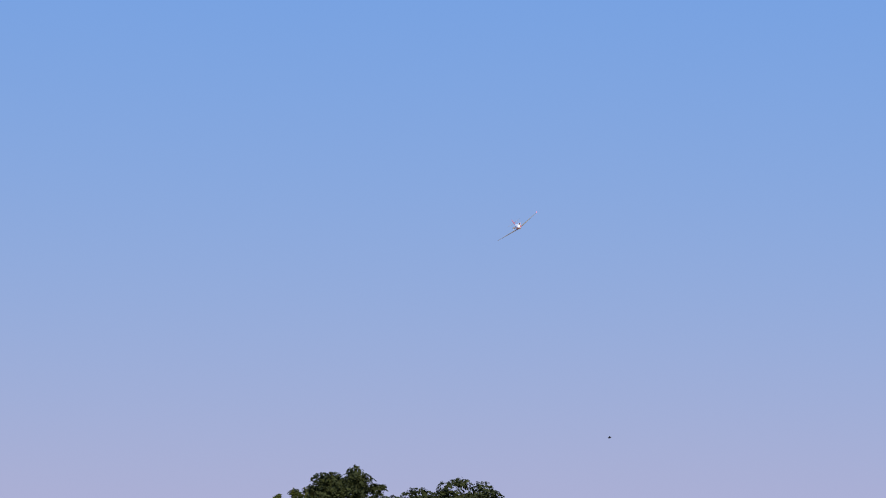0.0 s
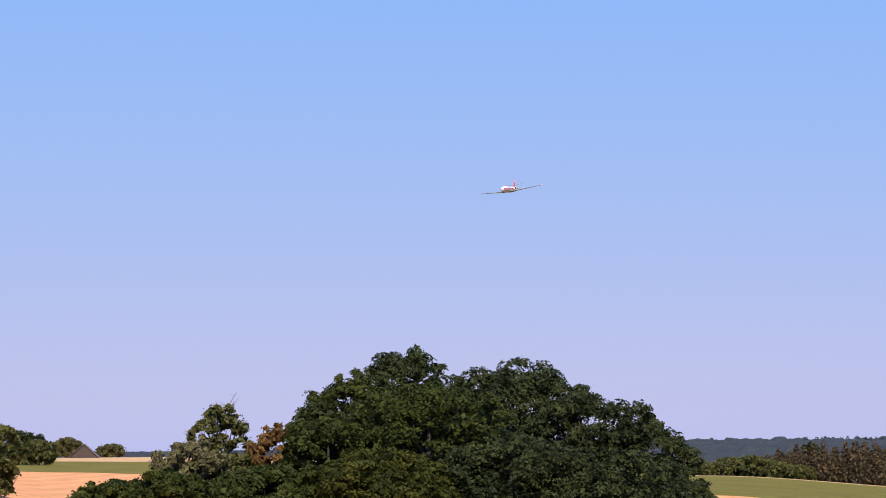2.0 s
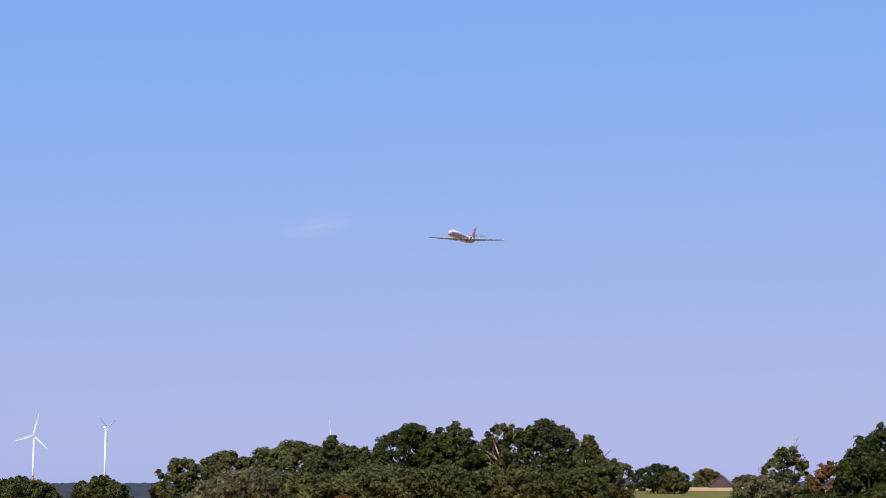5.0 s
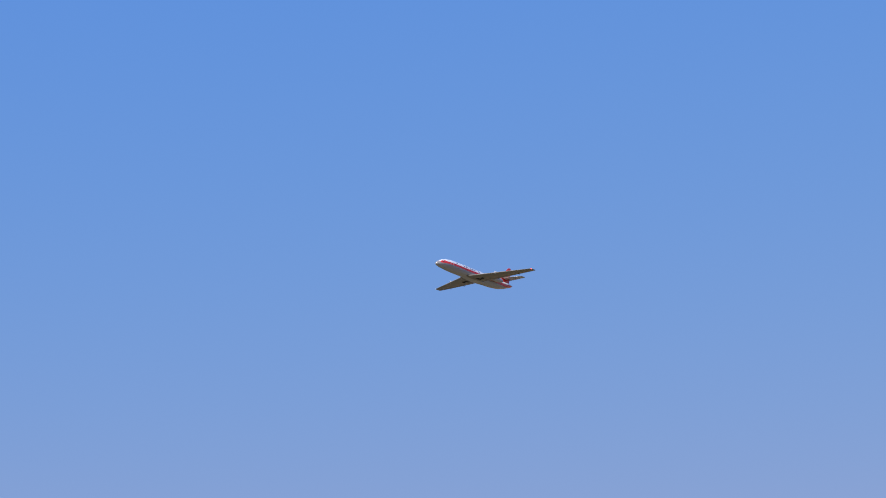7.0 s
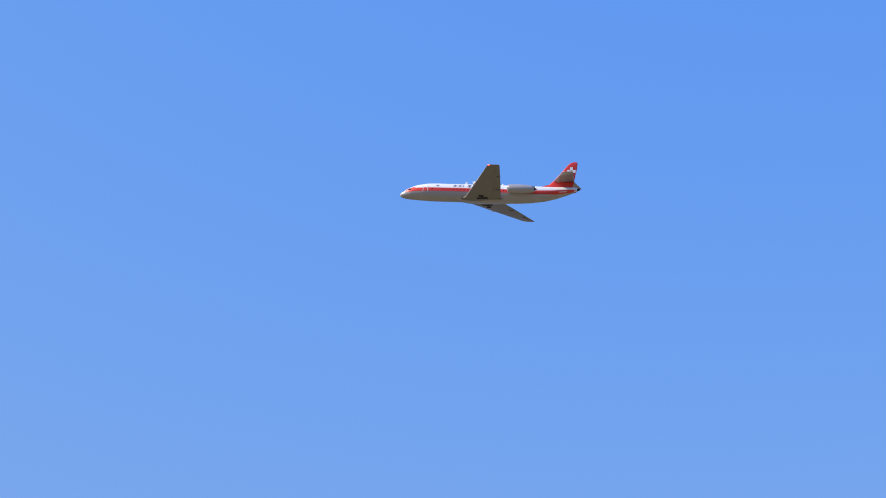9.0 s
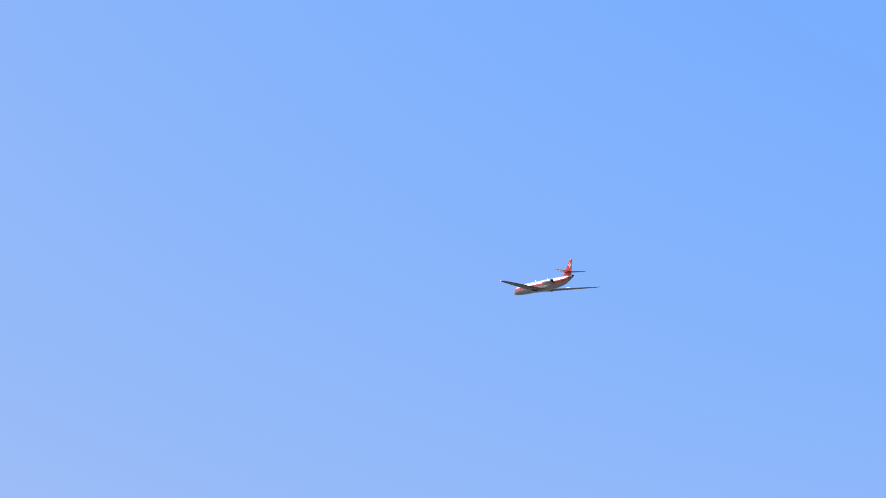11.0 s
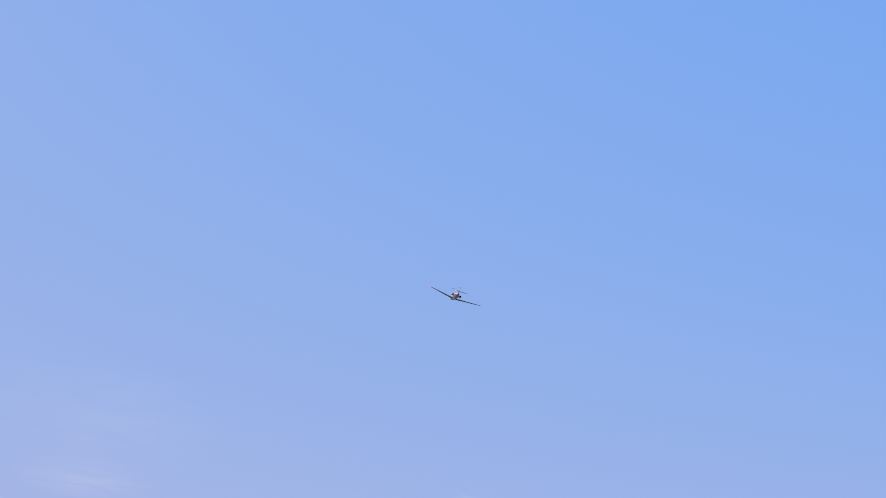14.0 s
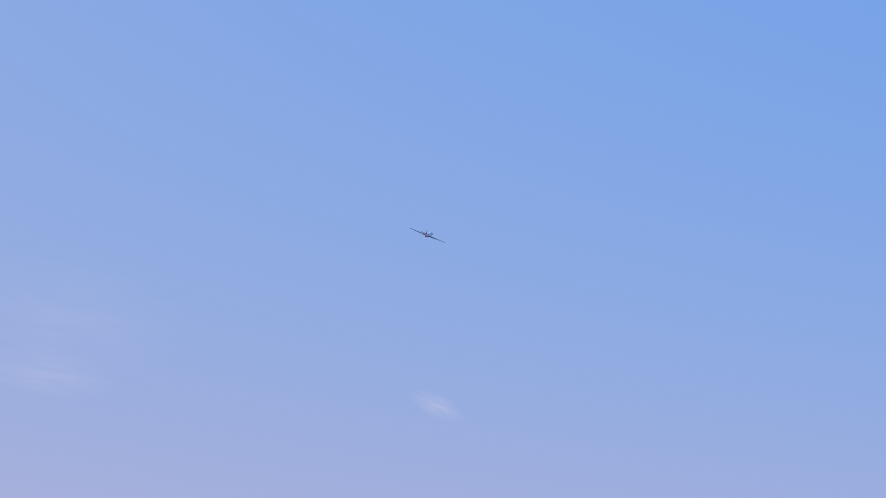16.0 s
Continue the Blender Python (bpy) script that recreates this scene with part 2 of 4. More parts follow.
def ground_z(x, y):
    r, az = math.hypot(x, y), math.degrees(math.atan2(x, y))
    hs = [0.0, 0.0] + [eased(az, h) for h in (RISE, NEAR, MID, FIELD, FAR, RIDGE, RIDGE)]
    rs = [0, 18, 65, 122, 228, 430, 900, 1900, 4900]
    i = max(0, min(len(rs) - 2, sum(r >= q for q in rs) - 1))
    u = min(1, (r - rs[i]) / (rs[i + 1] - rs[i]))
    if i == 1 or i == 2:
        u = u * u * (3 - 2 * u)
    return hs[i] + (hs[i + 1] - hs[i]) * u


def make_ground():
    azs = sorted(set(list(np.arange(-180, -60, 6.0)) + list(np.arange(-60, 30, 0.5)) + list(np.arange(30, 180.1, 6.0))))
    rads = [0.5, 10, 18, 25, 32, 40, 48, 55, 65, 72, 80, 88, 96, 104, 112, 118, 124, 132, 142, 155, 170, 185, 200, 215, 226, 229, 240, 260, 285, 310, 335,
            352, 355, 380, 405, 420, 423, 430, 432, 470, 520, 600, 750, 900, 1200, 1600, 1900, 2600, 3600, 4900]
    verts, faces, slots = [], [], []
    for r in rads:
        for az_ in azs[:-1]:
            x, y = r * math.sin(radians(az_)), r * math.cos(radians(az_))
            verts.append((x, y, ground_z(x, y) + (noise.noise((x * 0.03, y * 0.03, 0)) * 0.25 if 70 < r < 420 else 0)))
    n = len(azs) - 1
    faces.append(tuple(range(n))[::-1])
    slots.append(0)
    for i in range(len(rads) - 1):
        for j in range(n):
            k = (j + 1) % n
            faces.append((i * n + j, (i + 1) * n + j, (i + 1) * n + k, i * n + k))
            r, az_ = (rads[i] + rads[i + 1]) / 2, azs[j]
            left = az_ < -3
            s = 0 if r < (62 if az_ < -13.5 else 96 if left else 150) else 1 if r < 227 else 2 if r < (353 if left else 421) else 3 if r < 431 else 4
            # Unseen ground: bright grass near, dark beyond, chosen to set bounce under the airliner.
            if not -45 < az_ < 30:
                s = 0 if r < 75 else 4
            slots.append(s)
    me = mesh_of("ground", verts, faces, [GRASS, STUBBLE, MEADOW, PALEFIELD, FARFIELD], slots, True)
    return tagged(new("ground", me), "rolling farmland with cut straw stubble and green meadow", "ground", kind="structure")


make_ground()

# ---- trees ----


def leaf_cloud(seed, clumps, per_area, leaf, name, mat):
    """A crown: leaves laid over the skins of many small clumps, each leaf a bent blade with its own tilt."""
    g = np.random.default_rng(seed)
    P, N = [], []
    for cx, cy, cz, r, flat in clumps:
        n = max(10, int(per_area * r * r))
        d = g.normal(size=(n, 3))
        d /= np.linalg.norm(d, axis=1, keepdims=True)
        rad = r * (1 - 0.45 * g.random((n, 1)) ** 2) * (1 + 0.32 * g.random((n, 1)) ** 3)
        P.append(np.array([cx, cy, cz]) + d * rad * np.array([1, 1, flat]))
        N.append(d)
    P, N = np.concatenate(P), np.concatenate(N)
    N = N + g.normal(size=N.shape) * 0.55 + np.array([0, 0, 0.25])
    N /= np.linalg.norm(N, axis=1, keepdims=True)
    U = np.cross(N, g.normal(size=N.shape))
    U /= np.linalg.norm(U, axis=1, keepdims=True)
    W = np.cross(N, U)
    s = leaf * (0.6 + 0.8 * g.random((len(P), 1)))
    q = np.stack([P - U * s, P + W * s * 0.55 + N * s * 0.15, P + U * s, P - W * s * 0.55 + N * s * 0.15], 1)
    return quads_mesh(name, q, mat)


def crown_clumps(g, half, low, top, shape="round", count=60, size=0.30):
    """Clump centres over an uneven crown from height low to top: boughs at the rim, and smaller ones within."""
    out = []
    mid, hz = (low + top) / 2, (top - low) / 2
    for i in range(count):
        u, a_ = g.uniform(-1, 1), g.uniform(0, 2 * math.pi)
        w = math.sqrt(max(0, 1 - abs(u) ** 2.8)) if shape == "round" else (1 - u) / 2 * 0.95 + 0.08
        if shape == "round" and u < -0.2:
            w = max(w, 0.85)
        lump = 1 + 0.13 * math.sin(3 * a_ + seed_phase(half) + 2.3 * u) + 0.07 * math.sin(7 * a_ + 5 * u) + g.uniform(-0.12, 0.07)
        rr = half * w * lump * (1 if g.random() < 0.72 else 0.6)
        r = half * size * g.uniform(0.5, 1.2) * (1.0 if shape == "round" else 0.5 + 0.6 * w)
        rr = max(0, rr - r * 0.45)
        rag = 1 + (0.07 * math.sin(4 * a_ + 3 * seed_phase(half)) - 0.07 + g.uniform(-0.08, 0.0)) * max(0.0, u)
        out.append((rr * math.cos(a_), rr * math.sin(a_), mid + (hz - r * 0.6) * u * rag, r, g.uniform(0.55, 0.85)))
    return out


def quads_mesh(name, q, mat):
    n = len(q)
    me = bpy.data.meshes.new(name)
    me.vertices.add(4 * n)
    me.vertices.foreach_set("co", q.astype(np.float32).ravel())
    me.loops.add(4 * n)
    me.loops.foreach_set("vertex_index", np.arange(4 * n, dtype=np.int32))
    me.polygons.add(n)
    me.polygons.foreach_set("loop_start", np.arange(0, 4 * n, 4, dtype=np.int32))
    me.polygons.foreach_set("loop_total", np.full(n, 4, dtype=np.int32))
    me.materials.append(mat)
    me.update(calc_edges=True)
    return me


def unit(v):
    return v / np.maximum(np.linalg.norm(v, axis=-1, keepdims=True), 1e-9)


def leaf_blades(g, P, N, s):
    """One bent blade at each point, facing along its normal."""
    U = unit(np.cross(N, g.normal(size=N.shape)))
    W = np.cross(N, U)
    return np.stack([P - U * s, P + W * s * 0.6 + N * s * 0.2, P + U * s, P - W * s * 0.6 + N * s * 0.2], 1)


def spray_crown(seed, clumps, cover, leaf, name, mat, per_spray=12):
    """A crown: each bough carries flat, layered sprays of leaves with gaps between them; boughs buried in others carry few."""
    g = np.random.default_rng(seed)
    C = np.array([c[:3] for c in clumps])
    R, F = np.array([c[3] for c in clumps]), np.array([c[4] for c in clumps])
    rs = 2.75 * leaf
    S, D, Z = [], [], []
    for k in range(len(C)):
        n = max(3, int(4 * cover * (R[k] / rs) ** 2))
        d = unit(g.normal(size=(n, 3)) + np.array([0, 0, 0.25]))
        p = C[k] + d * (R[k] * g.uniform(0.72, 1.12, (n, 1))) * np.array([1, 1, F[k]])
        S.append(p)
        D.append(d)
        Z.append(np.full(n, k))
    S, D, Z = np.concatenate(S), np.concatenate(D), np.concatenate(Z)
    keep = np.ones(len(S), bool)
    for i in range(0, len(S), 4000):
        gap = (S[i:i + 4000, None, :] - C[None]) / np.stack([R, R, R * F], 1)[None]
        deep = (np.linalg.norm(gap, axis=2) < 0.74).sum(1)
        keep[i:i + 4000] = deep < 1
    S, D = S[keep], D[keep]
    up = unit(D * 0.75 + np.array([0, 0, 0.75]) + g.normal(size=D.shape) * 0.22)
    size = rs * g.uniform(0.55, 1.35, (len(S), 1))
    A = unit(np.cross(up, g.normal(size=up.shape)))
    B = np.cross(up, A)
    rep = lambda v: np.repeat(v, per_spray, axis=0)
    a_, b_ = g.normal(size=(len(S) * per_spray, 1)) * 0.62, g.normal(size=(len(S) * per_spray, 1)) * 0.42
    fall = -0.28 * (a_ ** 2 + b_ ** 2) + g.normal(size=a_.shape) * 0.10
    P = rep(S) + rep(size) * (rep(A) * a_ + rep(B) * b_ + rep(up) * fall)
    N = unit(rep(up) + g.normal(size=P.shape) * 0.42)
    q = [leaf_blades(g, P, N, leaf * (0.55 + 0.75 * g.random((len(P), 1))))]
    m = 14
    d = unit(g.normal(size=(len(C) * m, 3)))
    P = np.repeat(C, m, axis=0) + d * np.repeat(np.stack([R, R, R * F], 1), m, axis=0) * g.uniform(0.35, 0.72, (len(d), 1))
    q.append(leaf_blades(g, P, unit(d + g.normal(size=d.shape) * 0.5), leaf * 2.3 * (0.7 + 0.6 * g.random((len(P), 1)))))
    return quads_mesh(name, np.concatenate(q), mat)


def seed_phase(v):
    return (v * 7.13) % 6.28


def trunk_mesh(g, height, radius, spread, mat, limbs=6):
    top = (g.uniform(-.3, .3), g.uniform(-.3, .3), height * 0.8)
    pieces = [tube([(0, 0, -0.4), (0, 0, 0.4), (top[0] * .4, top[1] * .4, height * .4), top], [radius * 1.4, radius, radius * .7, radius * .15], 9)]
    for i in range(limbs):
        z, a_ = height * g.uniform(0.25, 0.6), i * 2.4 + g.uniform(-.4, .4)
        l, up = spread * g.uniform(.5, .85), height * g.uniform(.12, .3)
        pieces.append(tube([(top[0] * .3, top[1] * .3, z), (math.cos(a_) * l * .5, math.sin(a_) * l * .5, z + up * .4),
                            (math.cos(a_) * l, math.sin(a_) * l, z + up)], [radius * .45, radius * .3, radius * .08], 6))
    v, f = joined(pieces)
    return mesh_of("trunk", v, f, mat, smooth=True)


def twig_mesh(g, half, low, top, n, mat):
    """Bare twigs that stand out of a thin crown."""
    pieces = []
    for i in range(n):
        a_, z, u = g.uniform(0, 2 * math.pi), g.uniform(low, top), g.uniform(0.55, 0.95)
        w = half * max(0.25, 1 - ((z - low) / (top - low)) ** 2 * 0.7)
        p = Vector((math.cos(a_) * w * u * 0.6, math.sin(a_) * w * u * 0.6, z - 0.5))
        d = Vector((math.cos(a_), math.sin(a_), g.uniform(0.3, 1.3))).normalized()
        l = half * g.uniform(0.3, 0.62)
        e = p + d * l + Vector((g.uniform(-.1, .1), g.uniform(-.1, .1), g.uniform(0, .25)))
        pieces.append(tube([p, (p + e) / 2 + Vector((0, 0, -0.06)), e], [0.028, 0.020, 0.008], 4))
        for k in range(3):
            o = p.lerp(e, g.uniform(0.4, 0.9))
            pieces.append(tube([o, o + Vector((g.uniform(-.3, .3), g.uniform(-.3, .3), g.uniform(.05, .4)))], [0.013, 0.006], 3))
    v, f = joined(pieces)
    return mesh_of("twigs", v, f, mat)


def tree(x, y, top, half, mat, label, group="", shape="round", low=0.06, cover=0.85, leaf=0.098, count=70, size=0.15, category="tree", name="tree",
         bark=None, limbs=6, seed=None, twigs=0):
    seed = int(abs(x * 131 + y * 17 + half * 7)) if seed is None else seed
    g = random.Random(seed)
    z0 = ground_z(x, y)
    h = top - z0
    ob = thing(name, pose(x, y, z0, 0, 0, g.uniform(0, 360)), label, category, group)
    part("trunk", trunk_mesh(g, h, 0.03 * h, half, bark or BARK, limbs), ob)
    part("crown", spray_crown(seed, crown_clumps(g, half, h * low, h, shape, int(count * 3.3), size), cover, leaf, "crown", mat), ob)
    if twigs:
        tagged(part("twigs", twig_mesh(g, half, h * 0.35, h * 1.0, twigs, bark or DRYTWIG), ob, "bare dry twigs"), kind="stuff")
    return ob


GROVE = "oak grove in the field"
for x, y, top, half, mat, label, n in (
        (-7.7, 129.8, 9.3, 3.7, OAKDARK, "tall dark oak with a domed leafy crown", 125),
        (-0.2, 127.0, 8.3, 4.7, OAKDARK, "broad dark oak with an open ragged crown top", 100),
        (-3.6, 128.5, 7.3, 2.6, OAKDARK, "dark oak closing the gap in the grove", 60),
        (4.0, 124.0, 6.4, 4.2, OAKDARK, "broad dark green oak at the grove's edge", 90),
        (8.1, 125.7, 4.2, 3.2, OAKDARK, "rounded dark oak leaning over the stubble", 80),
        (-10.6, 123.5, 7.3, 3.6, OAK, "rounded green oak in the grove", 90),
        (-12.6, 121.3, 5.6, 2.2, OAKDARK, "small dark oak in the grove", 60),
        (-5.6, 115.9, 6.4, 4.6, OAK, "full green oak at the front of the grove", 110),
        (-0.8, 112.0, 3.3, 4.5, OAKDARK, "low spreading dark oak in deep shade", 110),
        (-7.9, 109.7, 2.2, 4.4, LIME, "low yellow-green tree at the front of the grove", 110),
        (5.4, 111.9, 2.2, 4.2, OAKDARK, "low dark oak over the stubble", 100),
        (9.6, 117.6, 0.7, 2.0, OAKDARK, "small dark bushy tree beside the stubble", 60),
        (-15.0, 118.4, 3.6, 1.8, RUST, "small tree with rusty dry leaves", 60),
        (-11.5, 117.0, 4.2, 3.4, OAK, "green oak in the middle of the grove", 80),
        (-14.6, 110.0, 1.2, 3.7, OAK, "low green bushy tree at the grove's foot", 100)):
    tree(x, y, top + 0.25, half * 1.13, mat, label, GROVE, count=n)
BUSHES = "hedge bushes beside the grove"
tree(-18.8, 120.5, 5.4, 2.0, HEDGE, "slender half-bare tree with ragged twigs", BUSHES, count=90, cover=0.8, low=0.02, limbs=16, twigs=46)
tree(-20.1, 116.0, 3.1, 2.5, DRY, "grey-brown drying bush with bare twigs", BUSHES, count=70, cover=0.7, limbs=14, twigs=40)
tree(-23.0, 109.5, 0.6, 2.4, OAK, "low dark green hedge bush", BUSHES, count=70)
tree(-16.9, 117.6, 2.3, 1.9, HEDGE, "leafy olive bush between the hedge and the grove", BUSHES, count=60)
tree(-20.0, 108.2, 1.3, 2.4, OAK, "low dark green hedge bush", BUSHES, count=60)

ROW = "tree row along the stubble field"
for x, y, top, half, mat, label, n, shape in (
        (-71.5, 90.1, 2.4, 2.2, FIELDGREEN, "round green field bush", 50, "round"),
        (-66.4, 93.4, 2.4, 1.9, FIELDGREEN, "round green field bush", 50, "round"),
        (-64.8, 103.7, 4.0, 2.1, HEDGE, "green field tree at the row's end", 50, "round"),
        (-62.7, 107.1, 4.6, 2.6, HEDGE, "green round-topped field tree", 60, "round"),
        (-58.1, 110.5, 5.5, 3.6, HEDGE, "broad green field tree", 80, "round"),
        (-54.1, 109.1, 6.0, 1.9, FIELDGREEN, "pointed dark green field tree", 50, "cone"),
        (-52.3, 112.1, 4.9, 2.3, FIELDGREEN, "dark green round field tree", 60, "round"),
        (-50.2, 116.3, 7.0, 2.8, OAK, "tall dark round-topped field tree", 70, "round"),
        (-45.8, 115.9, 7.1, 2.0, FIELDGREEN, "tall narrow dark field tree", 60, "round"),
        (-38.4, 117.5, 7.3, 2.7, FIELDGREEN, "tall full green field tree", 80, "round"),
        (-47.8, 118.5, 6.3, 2.3, OAK, "dark green tree standing behind the row", 60, "round"),
        (-43.6, 119.5, 5.6, 2.2, FIELDGREEN, "dark green tree standing behind the row", 60, "round"),
        (-54.8, 113.5, 5.2, 2.6, HEDGE, "leafy green tree behind the row", 60, "round"),
        (-34.2, 116.8, 5.9, 2.0, HEDGE, "half-dry field tree with ragged top", 50, "cone"),
        (-31.8, 115.4, 3.8, 1.5, HEDGE, "small ragged field tree", 40, "round"),
        (-55.5, 97.3, 3.0, 3.6, DRY, "broad olive-brown field bush", 80, "round"),
        (-49.5, 95.8, 2.7, 3.1, HEDGE, "broad leafy green field bush", 80, "round"),
        (-46.0, 93.6, 0.9, 0.75, RUST, "small bush with rusty dry leaves", 24, "round"),
        (-45.7, 99.7, 3.3, 3.1, HEDGE, "broad leafy green field bush", 80, "round"),
        (-42.4, 103.3, 3.3, 2.7, FIELDGREEN, "low dark green field bush", 70, "round"),
        (-39.8, 106.4, 2.9, 2.0, HEDGE, "low leafy green field bush", 50, "round"),
        (-36.9, 107.4, 2.9, 2.3, HEDGE, "low leafy green field bush", 60, "round"),
        (-33.5, 108.6, 2.9, 2.3, FIELDGREEN, "low dark green field bush", 60, "round")):
    tree(x - 0.4, y, top + 0.4, half * (1.22 if shape == "round" else 1.75), mat, label, ROW, shape, low=0.02, count=int(n * 1.25), size=0.16)
tree(-41.9, 116.3, 7.3, 1.8, HEDGE, "sparse field tree with a pale dead trunk", ROW, low=0.35, count=30, cover=0.7, size=0.16, bark=PALEBARK, limbs=14, twigs=30)
tree(-75.4, 286.9, 6.0, 3.9, OAKDARK, "lone dark round field tree", count=60, leaf=0.13)
tree(-71.6, 284.0, 4.6, 2.6, HEDGE, "pale olive bush beside the lone field tree", count=50, leaf=0.13)
tree(-98.6, 415.5, 6.3, 3.0, PALETREE, "pale green tree beside the barn", "trees by the barn", count=40, leaf=0.22)
tree(-90.0, 421, 4.9, 2.6, PALETREE, "pale green bush beside the barn", "trees by the barn", count=40, leaf=0.22)

# ---- conifer wood and distance ----


def conifer_mesh(seed, h, half):
    g = random.Random(seed)
    clumps = []
    for i in range(34):
        u = (i + g.random()) / 34
        a_, w = i * 2.4 + g.uniform(-.5, .5), half * (1 - u) * g.uniform(0.55, 1.0)
        clumps.append((w * math.cos(a_), w * math.sin(a_), h * (0.06 + 0.90 * u), 0.18 * half + 0.42 * half * (1 - u), 0.7))
    return leaf_cloud(seed, clumps, 21, 0.33, "crown", SPRUCE)


def make_conifers():
    g = random.Random(5)
    kinds = []
    for i in range(6):
        h, half = 9.5, 2.8
        ob = thing("spruce", pose(0, 0, 0), "tall spruce with browning needles at the wood's edge", "spruce", "spruce wood beyond the meadow")
        part("trunk", trunk_mesh(g, h * 1.1, 0.16, 0.8, BARK, 3), ob)
        part("crown", conifer_mesh(40 + i, h, half), ob)
        kinds.append(ob)
    n = 0
    for row_i in range(4):
        az_ = 7.2 + 0.1 * row_i
        while az_ < 19:
            r = 448 + row_i * 9 + g.uniform(-3, 3)
            x, y = r * math.sin(radians(az_)), r * math.cos(radians(az_))
            grow = float(np.interp(az_, [7.2, 8.5, 10, 13, 19], [0.62, 0.88, 0.98, 1.12, 1.15])) * g.uniform(0.88, 1.12)
            m = pose(x, y, ground_z(x, y) - 0.1, 0, 0, g.uniform(0, 360)) @ Matrix.Scale(grow, 4)
            if n < len(kinds):
                kinds[n].matrix_basis = m
            else:
                k = kinds[n % len(kinds)]
                c = copy_thing(k, m)
                c.scale = (grow, grow, grow)
            n += 1
            az_ += g.uniform(0.22, 0.36)


make_conifers()
for az_, r, up, half in ((5.6, 445, 3.0, 3.6), (6.2, 452, 4.5, 3.8), (6.9, 444, 5.0, 4.0), (7.5, 442, 3.6, 3.4), (8.1, 442, 3.2, 3.0), (5.0, 455, 4.5, 4.0)):
    x, y = r * math.sin(radians(az_)), r * math.cos(radians(az_))
    tree(x, y, ground_z(x, y) + up, half, HEDGE, "dull green bush before the spruce wood", "bushes before the spruce wood", count=40, leaf=0.3)
tree(69.5, 467, 5.2, 2.2, OAKDARK, "dark tree standing above the spruce wood", count=30, leaf=0.3)


def make_far_wood():
    """A closed canopy of rounded crowns over the far slopes, with single tree tops along the skyline. Their leaf colour
    holds the haze.
    """
    verts, faces = [], []
    azs, rads = np.arange(-62, 24, 0.14), list(np.arange(890, 1930, 9.0))
    for r in rads:
        for az_ in azs:
            x, y = r * math.sin(radians(az_)), r * math.cos(radians(az_))
            d = noise.cell(Vector((x * 0.11, y * 0.11, 2)))
            h = 8.6 + 3.4 * noise.noise((x * 0.13, y * 0.13, 1)) + 2.6 * noise.noise((x * 0.03, y * 0.03, 4)) + 2.0 * d
            if az_ < 2:
                h *= 0.5
            edge = min(1.0, (r - 889) / 30)
            verts.append((x, y, ground_z(x, y) + h * edge))
    n = len(azs)
    for i in range(len(rads) - 1):
        for j in range(n - 1):
            faces.append((i * n + j, i * n + j + 1, (i + 1) * n + j + 1, (i + 1) * n + j))
    me = mesh_of("far_wood", verts, faces, HAZYWOOD, smooth=True)
    tagged(new("far_wood", me), "distant wooded ridge along the horizon, haze-tinted blue", "wood", kind="stuff")
    g = random.Random(9)
    clumps = []
    for i in range(700):
        az_ = g.uniform(-60, 22)
        r = g.uniform(1780, 1915)
        x, y = r * math.sin(radians(az_)), r * math.cos(radians(az_))
        up = 8.2 if az_ > 2 else 3.2
        tall = 3.0 if 8.2 < az_ < 11.5 else g.uniform(0.4, 1.4)
        for k in range(3):
            clumps.append((x, y, ground_z(x, y) + up - 2.0 + tall * k * 0.9, 3.6 - 1.15 * k, 1.0))
    me = leaf_cloud(3, clumps, 6, 1.0, "skyline_trees", HAZYWOOD)
    tagged(new("skyline_trees", me), "dark distant tree tops along the wooded ridge, haze-tinted", "wood", kind="stuff")


make_far_wood()


def make_barn():
    x, y = -92.8, 406.0
    z = ground_z(x, y)
    ob = thing("barn", pose(x, y, z - 0.15, 0, 0, 10), "weathered timber field barn with a steep gable roof", "barn")
    w, l, eave, top = 2.9, 7.0, 0.5, 3.1
    v = [(-w, 0, 0), (w, 0, 0), (w, 0, eave), (0, 0, top), (-w, 0, eave), (-w, l, 0), (w, l, 0), (w, l, eave), (0, l, top), (-w, l, eave)]
    part("wall", mesh_of("wall", v, [(0, 1, 2, 3, 4), (6, 5, 9, 8, 7), (1, 6, 7, 2), (5, 0, 4, 9), (0, 5, 6, 1)], BOARDS), ob)
    for s in (-1, 1):
        dx, dz = s * w * 1.05, eave - (top - eave) * 0.05
        a_ = [(0, -0.35, top + 0.02), (dx, -0.35, dz), (dx, -0.35, dz + 0.09), (0, -0.35, top + 0.11)]
        r = [a_, [(p[0], l + 0.35, p[2]) for p in a_]]
        vv, ff = loft(r)
        part("roof", mesh_of("roof", vv, ff, ROOFING), ob, "grey roof slope")
    for i in range(-6, 7):
        h = eave + (top - eave) * (1 - abs(i) * 0.44 / w) - 0.1
        vv, ff = box(i * 0.44 - 0.19, i * 0.44 + 0.19, -0.04, -0.004, 0, max(0.3, h))
        part("plank", mesh_of("plank", vv, ff, BOARDS), ob)


make_barn()
ROTORS = []


def blade_mesh(length):
    rings = []
    for u, c, t in ((0, 1.5, 1.5), (0.06, 2.0, 1.6), (0.2, 3.6, 0.9), (0.5, 2.3, 0.5), (0.85, 1.2, 0.25), (1, 0.3, 0.1)):
        rings.append(ring_of((0, 0, u * length), (1, 0, 0), (0, 1, 0), c / 2, t / 2, 10))
    v, f = loft(rings)
    return mesh_of("blade", v, f, TOWERWHITE, smooth=True)


